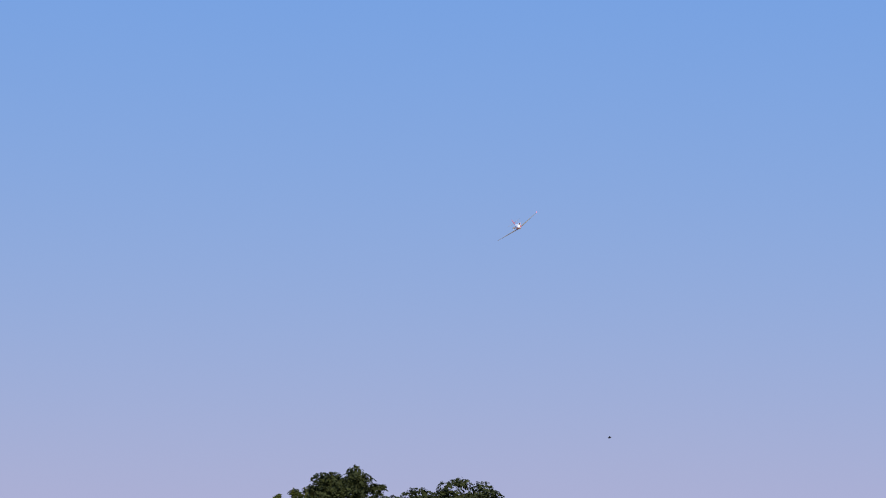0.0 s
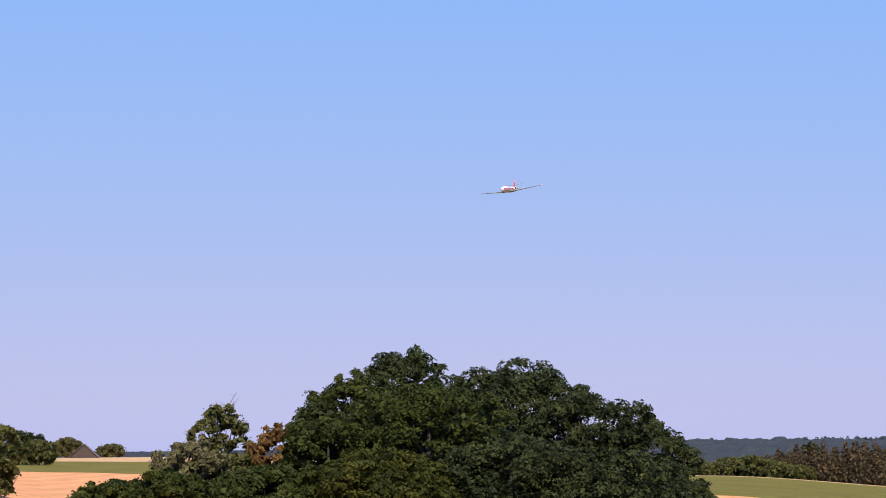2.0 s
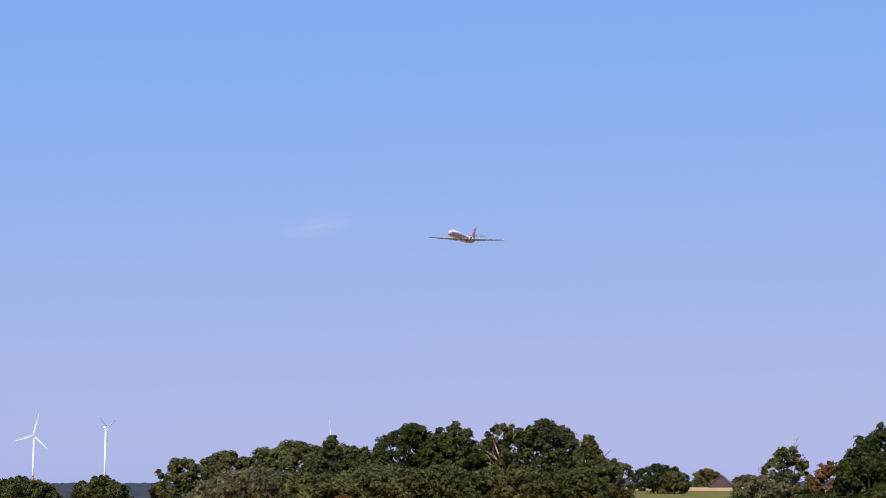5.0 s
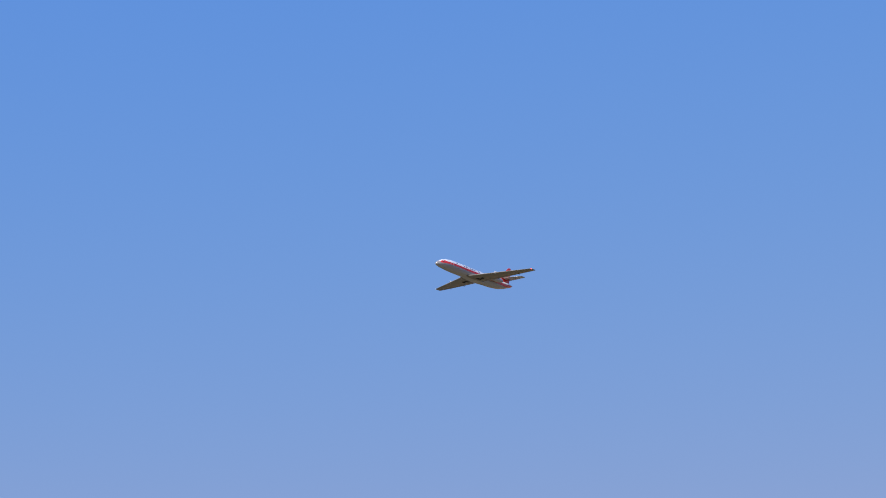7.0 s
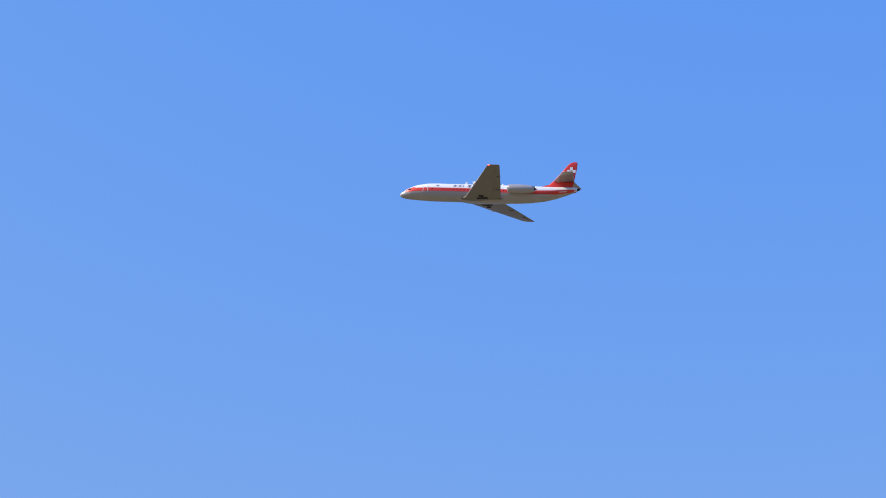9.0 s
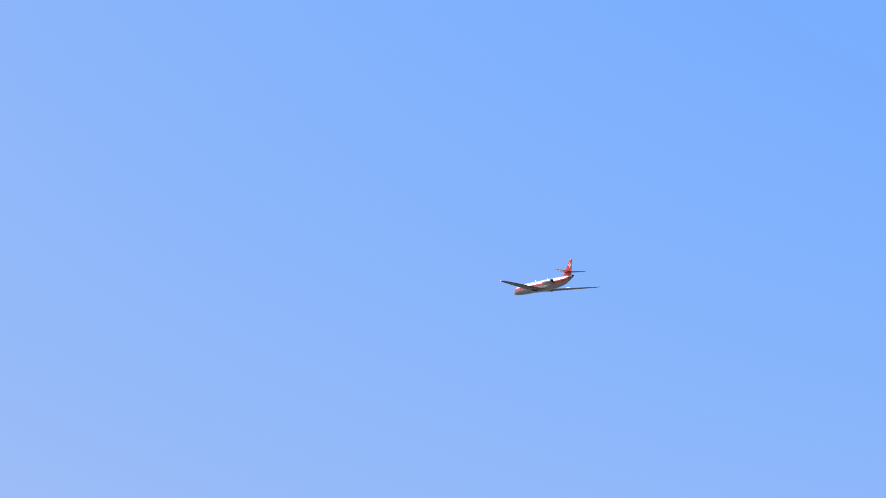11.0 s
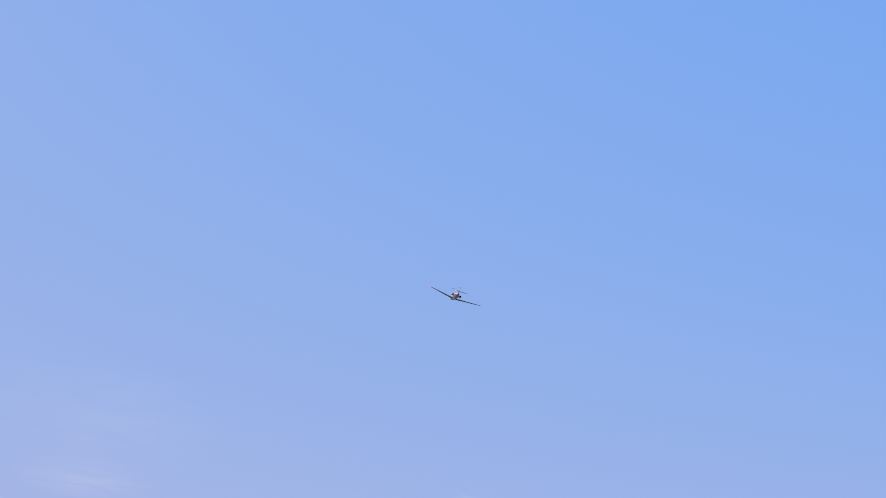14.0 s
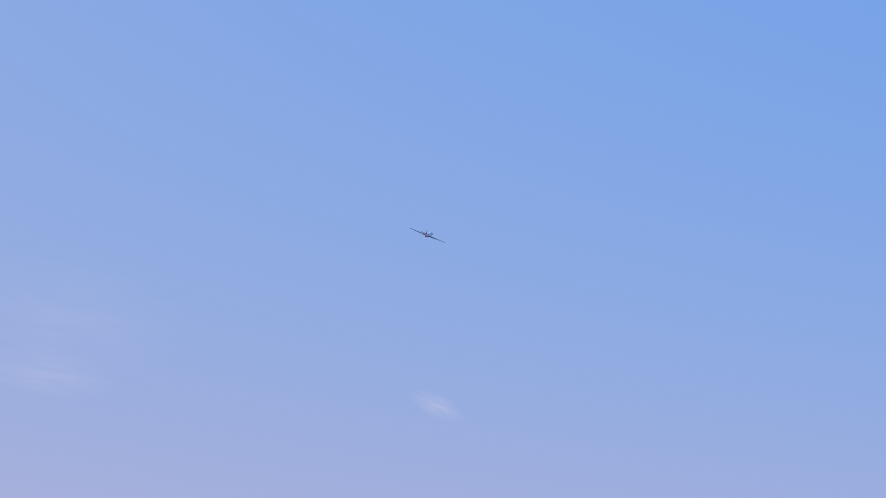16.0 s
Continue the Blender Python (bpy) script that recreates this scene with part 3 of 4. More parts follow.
def make_turbine(x, y, hub, blade, face, phase):
    z0 = ground_z(x, y)
    ob = thing("wind_turbine", pose(x, y, z0, 0, 0, face), "white three-bladed wind turbine with red tower band", "wind turbine", "wind turbines on the horizon")
    h = hub - z0
    v, f = tube([(0, 0, -2), (0, 0, h * 0.5), (0, 0, h - 1)], [2.5, 2.1, 1.5], 20)
    part("tower", mesh_of("tower", v, f, TOWERWHITE, smooth=True), ob)
    for zb, rb in ((26 - z0, 2.5), (17 - z0, 2.55)):
        v, f = tube([(0, 0, zb), (0, 0, zb + 4)], [rb, rb], 20)
        part("band", mesh_of("band", v, f, RED, smooth=True), ob, "red tower band")
    v, f = loft([ring_of((0, yy, h), (1, 0, 0), (0, 0, 1), r, r, 14) for yy, r in ((-3, 1.7), (-2, 2.1), (4, 2.1), (6, 1.2))])
    part("nacelle", mesh_of("nacelle", v, f, TOWERWHITE, smooth=True), ob)
    v, f = loft([ring_of((0, yy, 0), (1, 0, 0), (0, 0, 1), r, r, 14) for yy, r in ((-2.2, 0.3), (-1.6, 1.1), (0, 1.6))])
    rotor = part("rotor", mesh_of("rotor", v, f, TOWERWHITE, smooth=True), ob)
    me = blade_mesh(blade)
    for i in range(3):
        part("blade", me, rotor, "", pose(0, -0.8, 0, 0, i * 120, 0))
    ROTORS.append((rotor, h, phase))


make_turbine(-2369.2, 3543.6, 116.7, 47, 20, 13)
make_turbine(-2239.5, 3626.6, 134.8, 47, 90, 62)
make_turbine(-1805.1, 3860.6, 103.0, 50, 70, -8)

# ---- clouds ----


def cloud_material(thick):
    m = bpy.data.materials.new("thin cloud")
    m.use_nodes = True
    nt = m.node_tree
    nt.nodes.remove(nt.nodes["Principled BSDF"])
    tc, gr = nt.nodes.new("ShaderNodeTexCoord"), nt.nodes.new("ShaderNodeTexGradient")
    gr.gradient_type = "SPHERICAL"
    nz, mp = nt.nodes.new("ShaderNodeTexNoise"), nt.nodes.new("ShaderNodeMapping")
    mp.inputs["Scale"].default_value = (2.2, 6.0, 3.0)
    nz.inputs["Detail"].default_value, nz.inputs["Scale"].default_value = 7, 1.0
    mul, rg = nt.nodes.new("ShaderNodeMath"), nt.nodes.new("ShaderNodeMapRange")
    mul.operation = "MULTIPLY"
    rg.inputs["From Min"].default_value, rg.inputs["From Max"].default_value, rg.inputs["To Max"].default_value = 0.08, 0.50, thick
    tr, em, ms = (nt.nodes.new("ShaderNode" + k) for k in ("BsdfTransparent", "Emission", "MixShader"))
    # The cloud's sunlit brightness is its own emission; no lamp lights it.
    em.inputs[0].default_value, em.inputs[1].default_value = (0.92, 0.84, 0.90, 1), 0.85
    nt.links.new(tc.outputs["Object"], gr.inputs[0])
    nt.links.new(tc.outputs["Object"], mp.inputs[0])
    nt.links.new(mp.outputs[0], nz.inputs[0])
    nt.links.new(gr.outputs["Fac"], mul.inputs[0])
    nt.links.new(nz.outputs["Fac"], mul.inputs[1])
    nt.links.new(mul.outputs[0], rg.inputs[0])
    nt.links.new(rg.outputs[0], ms.inputs[0])
    nt.links.new(tr.outputs[0], ms.inputs[1])
    nt.links.new(em.outputs[0], ms.inputs[2])
    nt.links.new(ms.outputs[0], nt.nodes["Material Output"].inputs["Surface"])
    return m


PUFF, STREAK, VEIL = cloud_material(0.22), cloud_material(0.13), cloud_material(0.07)


def make_cloud(at, half_wide, half_high, tilt, mat, label):
    n = 24
    v = [((i / n) * 2 - 1, (j / n) * 2 - 1, 0.25 * math.sin(3 * i / n) * math.cos(4 * j / n)) for i in range(n + 1) for j in range(n + 1)]
    f = [(i * (n + 1) + j, (i + 1) * (n + 1) + j, (i + 1) * (n + 1) + j + 1, i * (n + 1) + j + 1) for i in range(n) for j in range(n)]
    ob = new("cloud", mesh_of("cloud", v, f, mat, smooth=True))
    ob.matrix_basis = look(at, (0, 0, 0), tilt) @ Matrix.Diagonal((half_wide, half_high, half_high, 1))
    ob.visible_shadow = False
    tagged(ob, label, "cloud", "thin clouds in the blue sky")


make_cloud((-1706.7, 3575.3, 548.8), 110, 34, -8, STREAK, "faint white wisp of cloud")
make_cloud((-2345, -3266, 522), 75, 32, 25, PUFF, "small bright puff of thin cloud")
make_cloud((-1643, -3677, 577), 190, 60, 8, STREAK, "long faint streak of thin cloud")
make_cloud((-1660, -3640, 700), 320, 150, 10, VEIL, "broad faint veil of thin cloud")

# ---- insects ----


def make_insect():
    ob = thing("flying_insect", pose(0, 0, -1), "small dark flying insect in the air", "insect", "insects near the camera")
    body = loft([ring_of((x, 0, 0), (0, 1, 0), (0, 0, 1), r, r, 8) for x, r in ((-.0028, .0002), (-.002, .0008), (0, .0011), (.0015, .0009), (.0022, .0008), (.0028, .0003))])
    part("body", mesh_of("body", *body, BLACK, smooth=True), ob)
    for s in (-1, 1):
        w = loft([ring_of((-.0008, s * y, .0008 + y * .2), (1, 0, 0), (0, 0, 1), c, .0001, 8) for y, c in ((.0006, .0004), (.002, .001), (.0036, .0011), (.0044, .0003))])
        part("wing", mesh_of("wing", *w, GLASS), ob)
    return ob


INSECTS = [make_insect()]
INSECTS += [copy_thing(INSECTS[0], pose(0, 0, -1)) for i in range(2)]
INSECT_FAR = (5.0, 1.0, 5.0)
for insect, far in zip(INSECTS, INSECT_FAR):
    insect.scale = (far, far, far)

# ---- model airliner ----
CABIN = plain("dark red cabin window", (0.10, 0.008, 0.010), 0.2)
BODY = [(1.60, -.032, .012, .012), (1.592, -.032, .029, .028), (1.565, -.030, .051, .049), (1.50, -.024, .082, .079), (1.40, -.013, .115, .112),
        (1.25, -.003, .141, .139), (1.10, 0, .156, .155), (.95, 0, .160, .160), (-.50, 0, .160, .160), (-.75, .008, .152, .152), (-1.0, .028, .130, .130),
        (-1.2, .062, .104, .104), (-1.4, .104, .070, .070), (-1.52, .128, .042, .044), (-1.60, .142, .010, .012)]


def lifted(x):
    """How far the body's axis lies above the wing's datum."""
    return float(np.interp(x, [-1.6, -1.2, -.8, 1.0, 1.3, 1.5, 1.6], [.01, .015, .03, .036, .030, .012, 0]))


def section(x):
    """Centre height, half width and half height of the body at x."""
    xs = [s[0] for s in BODY][::-1]
    zc, w, h = (float(np.interp(x, xs, [s[k] for s in BODY][::-1])) for k in (1, 2, 3))
    return zc + lifted(x), w, h


def skin_y(x, z):
    zc, w, h = section(x)
    return w * math.sqrt(max(0.0, 1 - ((z - zc) / h) ** 2))


def decal(name, x0, x1, lo, hi, side, mat, parent, lift=0.002, nx=1, nz=3, label=""):
    """A thin painted skin that follows the body between two heights, which may vary along x."""
    lo = lo if callable(lo) else (lambda x, q=lo: q)
    hi = hi if callable(hi) else (lambda x, q=hi: q)
    v, f = [], []
    for i in range(nx + 1):
        x = x0 + (x1 - x0) * i / nx
        for j in range(nz + 1):
            z = lo(x) + (hi(x) - lo(x)) * j / nz + lifted(x)
            v.append((x, side * (skin_y(x, z) + lift), z))
    for i in range(nx):
        for j in range(nz):
            q = i * (nz + 1) + j
            face = (q, q + 1, q + nz + 2, q + nz + 1)
            f.append(face if side * (x1 - x0) > 0 else face[::-1])
    return part(name, mesh_of(name, v, f, mat, smooth=True), parent, label)


def foil(le, chord, y, z, thick, upright=False, n=11):
    """A wing section: leading edge at le, chord along -x."""
    pts = []
    for side in (1, -1):
        for i in range(n):
            u = (1 - math.cos(math.pi * i / n)) / 2
            u = u if side == 1 else 1 - u
            t = 5 * thick * (0.2969 * math.sqrt(u) - 0.126 * u - 0.3516 * u * u + 0.2843 * u ** 3 - 0.1015 * u ** 4) * chord
            a_, b_ = le - u * chord, side * max(t, 0.0012)
            pts.append((a_, y + b_, z) if upright else (a_, y, z + b_))
    return pts


def make_airliner():
    ob = thing("model_airliner", pose(0, 0, 0), "flying red and white scale model of a twin-jet airliner", "model airplane")
    xs = sorted(set([s[0] for s in BODY] + [1.6 - 3.2 * i / 70 for i in range(71)]), reverse=True)
    rings = []
    for x in xs:
        zc, w, h = section(x)
        rings.append(ring_of((x, 0, zc), (0, 1, 0), (0, 0, 1), w, h, 40))
    v, f = loft(rings)
    slots = []
    for q in f:
        z, x = sum(v[i][2] for i in q) / len(q), sum(v[i][0] for i in q) / len(q)
        slots.append(2 if x < -1.545 else 0 if z - lifted(x) > (0.03 if x > -1.2 else 0.03 + (-1.2 - x) * 0.2) and x < 1.52 else 1)
    body = part("fuselage", mesh_of("fuselage", v, f, [WHITE, SILVER, BLACK], slots, True), ob, "white upper and silver lower fuselage")

    def lo(x):
        return float(np.interp(x, [-1.56, -1.2, -.9, 1.3, 1.5], [.090, .008, -.016, -.014, -.012]))

    def hi(x):
        return float(np.interp(x, [-1.56, -1.1, -.85, 1.27, 1.36, 1.44, 1.5], [.128, .070, .048, .048, .070, .058, .012]))

    for s in (-1, 1):
        decal("stripe", 1.5, -1.54, lo, hi, s, RED, body, 0.002, 70, 4, "red stripe along the windows")
        for i in range(26):
            x = 1.0 - i * 0.064
            if not 0.86 < x < 0.94:
                decal("window", x, x - 0.020, 0.014, 0.032, s, CABIN, body, 0.0035, 1, 1)
        for x in (1.16, 1.075):
            decal("door_edge", x, x - 0.008, -0.03, 0.075, s, WHITE, body, 0.003, 1, 5)
        decal("windscreen", 1.45, 1.385, lambda x: 0.024 - (x - 1.385) * 0.1, lambda x: 0.054 - (x - 1.385) * 0.3, s, GLASS, body, 0.004, 4, 2, "dark cockpit glass")
        for i, (wd, hg) in enumerate(((.062, .040), (.074, .040), (.014, .040), (.062, .040), (.062, .040), (.066, .040), (.014, .040), (.062, .040))):
            x = 0.62 - i * 0.086
            if wd > .03:
                for z0 in (0.068, 0.089, 0.110):
                    decal("lettering", x, x - wd, z0, z0 + 0.0075, s, NAVY, body, 0.002, 1, 1, "navy plain lettering bar")
            decal("lettering", x - wd * 0.40, x - wd * 0.40 - 0.010, 0.068, 0.1175, s, NAVY, body, 0.0025, 1, 2, "navy plain lettering bar")
        decal("emblem", .93, .87, .086, .094, s, NAVY, body, 0.002, 1, 1, "small navy emblem")
        decal("emblem", .905, .893, .073, .107, s, NAVY, body, 0.0025, 1, 2, "small navy emblem")
        for i in range(5):
            decal("marking", -1.26 - i * 0.026, -1.28 - i * 0.026, 0.050 + i * 0.004, 0.064 + i * 0.004, s, WHITE, body, 0.0035, 1, 1, "white marking bar")
        # wing
        secs = [(0.47, 0.73, 0.10, -0.085, 0.12), (0.385, 0.63, 0.165, -0.080, 0.12), (0.155, 0.50, 0.67, -0.045, 0.115), (-0.30, 0.214, 1.665, 0.030, 0.10),
                (-0.325, 0.186, 1.70, 0.0325, 0.07), (-0.36, 0.13, 1.712, 0.033, 0.03)]
        v, f = loft([foil(l, c, s * y, z, t) for l, c, y, z, t in secs])
        wing = part("wing", mesh_of("wing", v, f, WINGGREY, smooth=True), ob, "grey swept wing")

        def under(x, y):
            y = abs(y)
            l, c, z, t = (float(np.interp(y, [q[2] for q in secs], [q[k] for q in secs])) for k in (0, 1, 3, 4))
            u = max(0.0, min(1.0, (l - x) / c))
            return z - 5 * t * (0.2969 * math.sqrt(u) - 0.126 * u - 0.3516 * u * u + 0.2843 * u ** 3 - 0.1015 * u ** 4) * c

        for y, ch in ((0.62, 0.10), (1.22, 0.06)):
            te = float(np.interp(y, [0.165, 0.67, 1.665], [-0.245, -0.345, -0.514]))
            v, f = joined([tube([(te + ch, s * y, under(te + ch, y)), (te + 0.03, s * y, under(te + ch, y) - 0.02), (te - 0.01, s * y, under(te, y) - 0.005)], [.004, .006, .003], 8)])
            part("control_horn", mesh_of("control_horn", v, f, BLACK, smooth=True), wing, "dark control linkage")
        for y0, y1, name in ((0.20, 0.98, "flap_gap"), (1.02, 1.58, "aileron_gap")):
            pts = []
            for i in range(9):
                y = y0 + (y1 - y0) * i / 8
                te = float(np.interp(y, [0.165, 0.67, 1.665], [-0.245, -0.345, -0.514]))
                x = te + float(np.interp(y, [0.165, 1.665], [0.15, 0.065]))
                pts.append((x, s * y, under(x, y) - 0.0005))
            v, f = tube(pts, [0.0009] * 9, 6)
            part(name, mesh_of(name, v, f, BLACK), wing, "dark hinge gap")
        y = 0.80
        l = float(np.interp(y, [0.67, 1.665], [0.155, -0.30]))
        z = float(np.interp(y, [0.67, 1.665], [-0.045, 0.030]))
        v, f = loft([foil(l + 0.015, 0.30, s * y, z - 0.02, 0.016, True), foil(l + 0.022, 0.30, s * y, z + 0.045, 0.016, True)])
        part("wing_fence", mesh_of("wing_fence", v, f, WHITE, smooth=True), wing, "white wing fence")
        v, f = loft([ring_of((-0.335 + x, s * 1.695, 0.033), (0, 1, 0), (0, 0, 1), r, r, 12) for x, r in ((.014, .002), (.009, .009), (0, .012), (-.010, .010), (-.02, .002))])
        part("navigation_light", mesh_of("navigation_light", v, f, PORT if s == 1 else STARBOARD, smooth=True), wing, "glowing red lamp" if s == 1 else "glowing pale lamp")
        # open wheel bay in the wing root: its shade is a flat black skin
        v, f = [], []
        for i in range(9):
            for j in range(4):
                x, y = 0.16 - i * 0.024, 0.175 + j * 0.028
                v.append((x, s * y, under(x, y) - 0.003))
        for i in range(8):
            for j in range(3):
                f.append((i * 4 + j, i * 4 + j + 1, i * 4 + j + 5, i * 4 + j + 4))
        part("wheel_bay_shade", mesh_of("wheel_bay_shade", v, f, BLACK), wing, "open wheel bay, its shade a flat black skin")
        v, f = joined([tube([(0.05, s * 0.20, under(.05, .2) - .006), (0.06, s * 0.36, under(.06, .36) - .012)], [.009, .007], 8),
                       tube([(0.10, s * 0.345, under(.1, .345) - .008), (0.02, s * 0.345, under(.02, .345) - .008)], [.014, .014], 10)])
        part("landing_gear", mesh_of("landing_gear", v, f, BLACK, smooth=True), wing, "folded dark landing gear")
        # engine
        prof = [(-.405, .050), (-.388, .056), (-.382, .062), (-.388, .068), (-.42, .073), (-.52, .077), (-.68, .074), (-.80, .062), (-.85, .052), (-.852, .046), (-.83, .044)]
        v, f = loft([ring_of((x, s * .248, .066), (0, 1, 0), (0, 0, 1), r, r, 26) for x, r in prof], caps=False)
        engine = part("engine", mesh_of("engine", v, f, SILVER, smooth=True), ob, "silver rear engine pod")
        v, f = loft([ring_of((x, s * .248, .066), (0, 1, 0), (0, 0, 1), r, r, 26) for x, r in ((-.383, .0685), (-.379, .062), (-.386, .052), (-.405, .0505))], caps=False)
        part("intake_lip", mesh_of("intake_lip", v, f, WHITE, smooth=True), engine, "white intake lip")
        v, f = loft([ring_of((x, s * .248, .066), (0, 1, 0), (0, 0, 1), r, r, 26) for x, r in ((-.404, .0505), (-.43, .045), (-.44, .02), (-.41, .003))])
        part("intake", mesh_of("intake", v, f, BLACK, smooth=True), engine, "black engine intake")
        v, f = loft([ring_of((x, s * .248, .066), (0, 1, 0), (0, 0, 1), r, r, 26) for x, r in ((-.83, .0445), (-.80, .035), (-.90, .004))])
        part("exhaust", mesh_of("exhaust", v, f, BLACK, smooth=True), engine, "dark exhaust cone")
        v, f = loft([foil(-.44, .36, s * .12, .062, .12), foil(-.45, .34, s * .20, .066, .12)])
        part("pylon", mesh_of("pylon", v, f, WHITE, smooth=True), engine, "white engine pylon")
        # tailplane
        v, f = loft([foil(l, c, s * y, z, t) for l, c, y, z, t in ((-1.12, .37, 0.0, .285, .09), (-1.36, .186, .49, .308, .08), (-1.385, .152, .512, .309, .05), (-1.42, .10, .522, .3095, .02))])
        part("tailplane", mesh_of("tailplane", v, f, SILVER, smooth=True), ob, "silver swept tailplane")
    v, f = loft([foil(l, c, 0, z, t, True) for l, c, z, t in ((-.90, .57, .10, .07), (-1.03, .44, .20, .08), (-1.12, .365, .29, .085), (-1.245, .262, .44, .085), (-1.335, .187, .56, .085),
                                                       (-1.385, .140, .615, .08), (-1.43, .088, .638, .06), (-1.46, .04, .645, .05))])
    fin = part("fin", mesh_of("fin", v, f, RED, smooth=True), ob, "red fin with white cross")
    v, f = loft([[(-.78, 0, .145), (-1.08, -.014, .12), (-1.08, .014, .12)], [(-.79, 0, .152), (-1.08, -.010, .20), (-1.08, .010, .20)], [(-.80, 0, .154), (-1.09, -.004, .235), (-1.09, .004, .235)]])
    part("fillet", mesh_of("fillet", v, f, RED), fin)
    for s in (-1, 1):
        for w, h in ((.075, .0245), (.0245, .075)):
            v, f = box(-1.425 - w, -1.425 + w, s * .006 - .004, s * .0125, .475 - h, .475 + h) if s > 0 else box(-1.425 - w, -1.425 + w, -.0125, -.002, .475 - h, .475 + h)
            part("cross_bar", mesh_of("cross_bar", v, f, WHITE), fin, "white cross bar")
    v, f = loft([ring_of((x, 0, z), (0, 1, 0), (0, 0, 1), w, h, 24) for x, w, h, z in ((.56, .02, .01, -.115), (.46, .08, .03, -.100), (.3, .125, .045, -.094), (-.15, .125, .045, -.094), (-.4, .07, .03, -.10), (-.5, .02, .01, -.115))])
    part("belly_fairing", mesh_of("belly_fairing", v, f, SILVER, smooth=True), ob, "silver belly fairing")
    for x, z, h in ((0.45, .195, .04), (-.2, .195, .025)):
        v, f = loft([foil(x, .05, 0, z - .01, .14, True, 6), foil(x - .02, .03, 0, z + h, .14, True, 6)])
        part("antenna", mesh_of("antenna", v, f, WHITE, smooth=True), ob)
    return ob


AIRLINER = make_airliner()

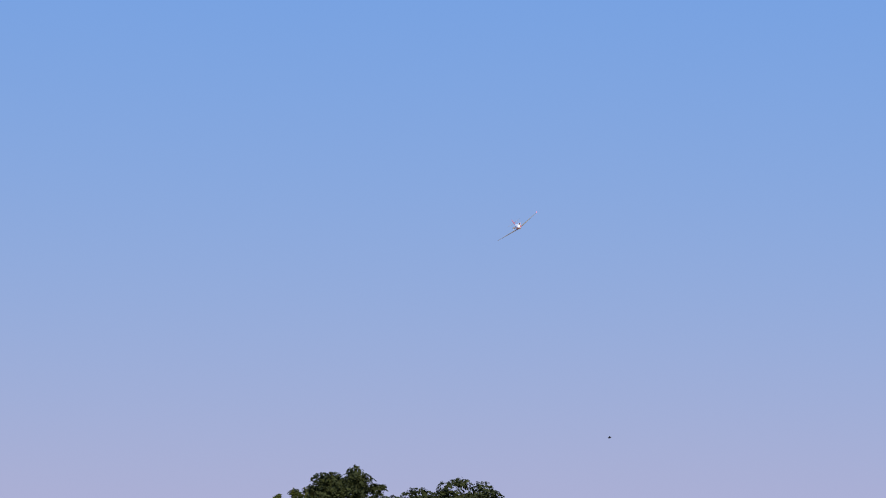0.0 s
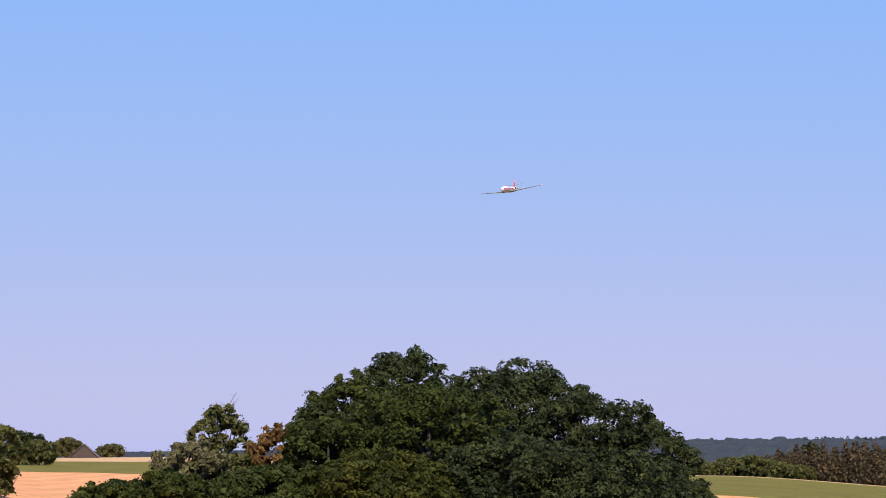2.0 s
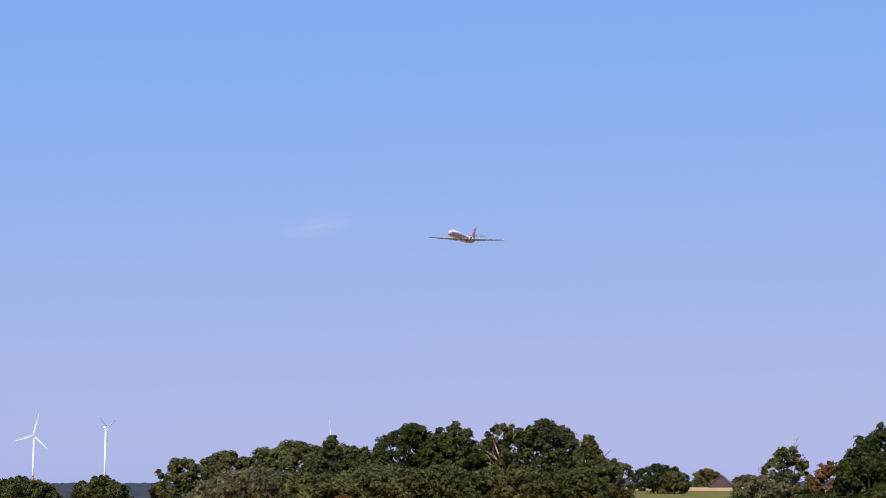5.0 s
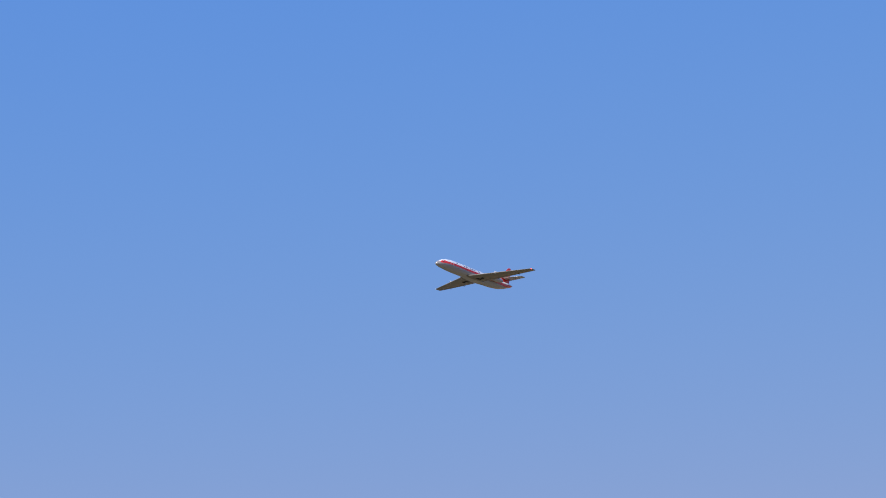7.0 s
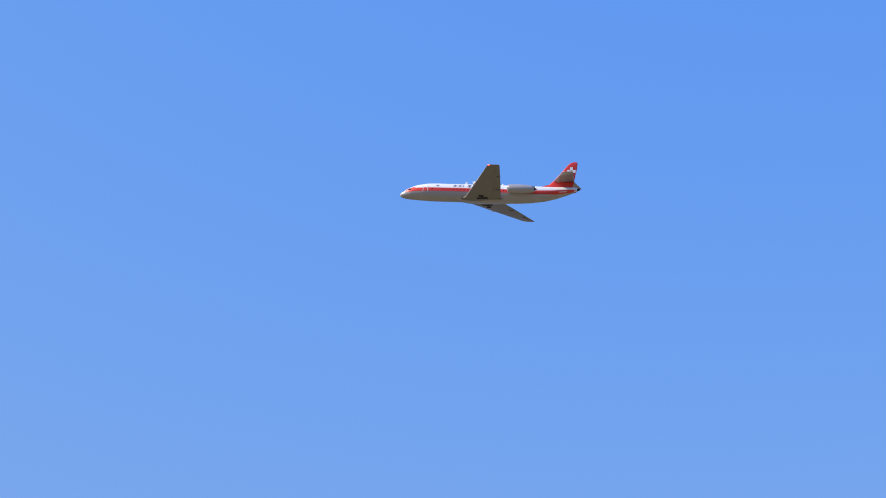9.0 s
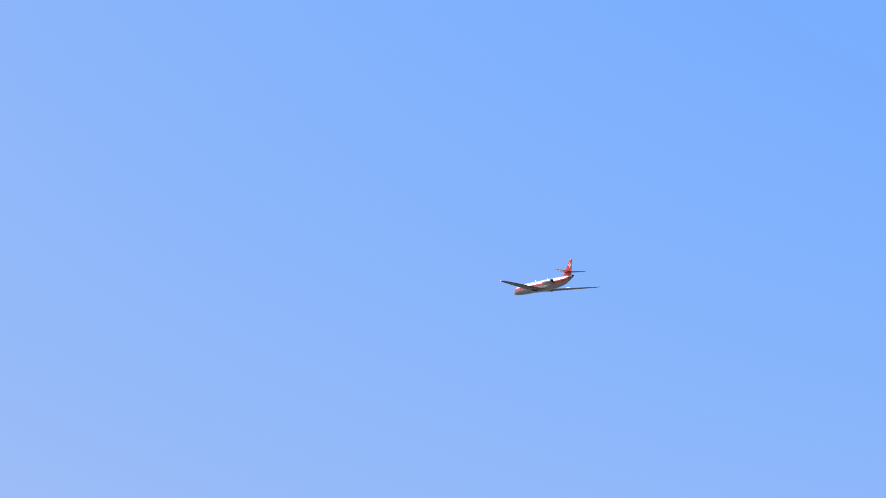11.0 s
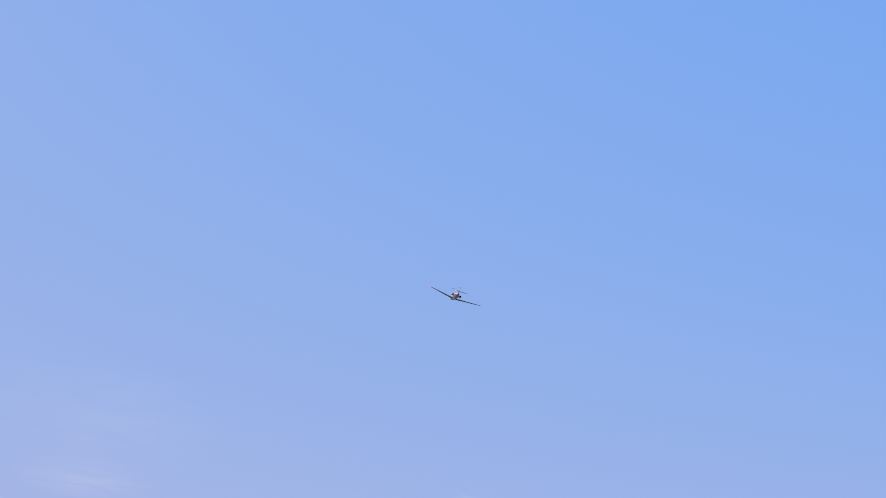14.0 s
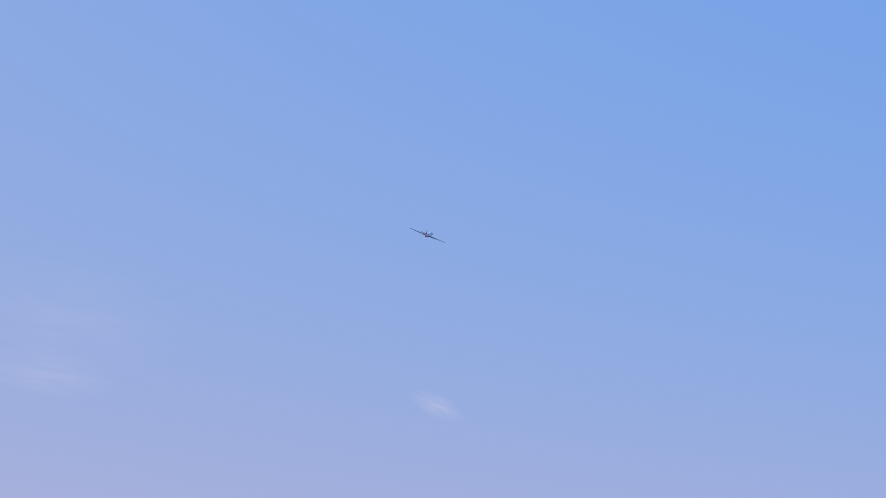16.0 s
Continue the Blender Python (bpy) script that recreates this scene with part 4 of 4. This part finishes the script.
# ---- movement ----
PLANE_ROWS = [
    (0.0, 3.97, 130.23, 25.67, 176.79, -12.07, 36.71),
    (0.5, 5.92, 122.65, 22.40, 190.99, -11.31, 25.61),
    (1.0, 5.17, 114.76, 19.38, 192.44, -9.92, 21.76),
    (1.5, 2.81, 107.71, 17.01, 195.26, -6.25, 2.28),
    (2.0, -0.53, 100.26, 15.70, 193.59, -7.28, 5.85),
    (2.5, -4.30, 92.43, 13.96, 192.02, -5.89, -0.84),
    (3.0, -8.03, 83.79, 12.33, 192.18, -3.27, -5.36),
    (3.5, -11.69, 77.37, 11.77, 187.46, -2.13, -4.50),
    (4.0, -12.32, 61.99, 11.95, 183.82, -0.16, -3.07),
    (4.5, -12.96, 48.48, 11.78, 181.07, 1.50, -2.94),
    (5.0, -15.65, 38.60, 12.15, 179.50, 1.26, -4.75),
    (5.5, -16.69, 28.70, 12.84, 181.17, 4.14, -4.97),
    (6.0, -17.57, 19.66, 13.79, 182.44, 6.17, -3.85),
    (6.5, -18.37, 11.15, 14.77, 182.08, 5.74, -2.05),
    (7.0, -18.96, 2.61, 15.56, 180.41, 3.25, -0.51),
    (7.5, -19.08, -6.40, 16.04, 179.12, 1.12, -0.37),
    (8.0, -17.74, -16.81, 16.10, 180.96, 4.19, -2.95),
    (8.5, -17.00, -26.85, 16.11, 185.94, 5.77, -7.98),
    (9.0, -17.01, -35.72, 16.44, 190.88, 7.20, -8.63),
    (9.5, -19.14, -44.00, 17.37, 195.66, 9.58, -9.26),
    (10.0, -22.07, -51.99, 18.65, 198.85, 11.48, -9.47),
    (10.5, -25.40, -60.05, 20.17, 199.63, 12.15, -8.94),
    (11.0, -28.88, -68.50, 21.77, 198.22, 11.49, -7.56),
    (11.5, -32.37, -77.60, 23.31, 196.06, 10.08, -5.41),
    (12.0, -35.97, -87.64, 24.72, 196.23, 9.24, -2.82),
    (12.5, -39.79, -98.16, 26.14, 197.52, 8.05, 9.36),
    (13.0, -44.15, -109.21, 27.46, 200.52, 8.10, 11.21),
    (13.5, -48.93, -120.21, 28.74, 206.04, 8.33, 15.99),
    (14.0, -54.26, -130.79, 30.04, 208.01, 9.83, 19.38),
    (14.5, -59.95, -141.19, 31.54, 211.54, 11.74, 19.79),
    (15.0, -66.00, -151.54, 33.18, 215.76, 12.80, 21.06),
    (15.5, -73.65, -160.61, 35.12, 222.72, 14.08, 23.41),
    (16.0, -82.52, -168.44, 37.86, 228.84, 17.33, 24.82),
]
INSECT_ROWS = [
    [(0, -0.097, 2.712, 2.98), (0.8, -0.15, 2.866, 2.574), (1.0, -0.181, 2.918, 2.374), (1.1, -0.236, 2.931, 2.294), (1.2, -0.35, 2.941, 2.178), (1.3, -0.467, 2.94, 2.075), (1.4, -0.548, 2.936, 1.982), (1.5, -0.549, 2.945, 1.869), (1.6, -0.563, 2.946, 1.776), (1.8, -0.592, 2.938, 1.566), (2.2, -0.561, 2.892, 1.132), (16.0, -0.561, 2.892, 1.132)],
    [(0, 1.833, 2.227, 2.525), (1.0, 1.149, 2.691, 2.361), (1.1, 0.617, 2.878, 2.281), (1.2, -0.052, 2.964, 2.161), (1.3, -0.725, 2.893, 2.021), (1.6, -1.693, 2.473, 1.828), (2.6, 0.092, 0.658, 2.047), (2.8, 0.0, 0.699, 1.971), (3.0, -0.097, 0.719, 1.889), (3.2, -0.192, 0.67, 1.977), (3.5, 1.289, -3.644, 2.106), (16.0, 1.289, -3.644, 2.106)],
    [(0, 0.231, 2.983, 1.917), (0.1, 0.202, 2.988, 1.879), (0.2, 0.181, 2.991, 1.839), (0.3, 0.155, 2.994, 1.807), (0.6, 0.063, 2.999, 1.65), (1.0, -0.08, 2.974, 1.315), (16.0, -0.08, 2.974, 1.315)],
]


def motions():
    walk(AIRLINER, [(t, heading_pose(x, y, z, yaw, pitch, roll, True)) for t, x, y, z, yaw, pitch, roll in PLANE_ROWS])
    for rotor, h, phase in ROTORS:
        walk(rotor, [(t, pose(0, -4.2, h, 0, phase + (t - 5) * 60, 0)) for t in range(17)])
    for ob, rows, far in zip(INSECTS, INSECT_ROWS, INSECT_FAR):
        walk(ob, [(t, pose(x * far, y * far, 1.7 + (z - 1.7) * far, 0, 10, 160)) for t, x, y, z in rows])


motions()
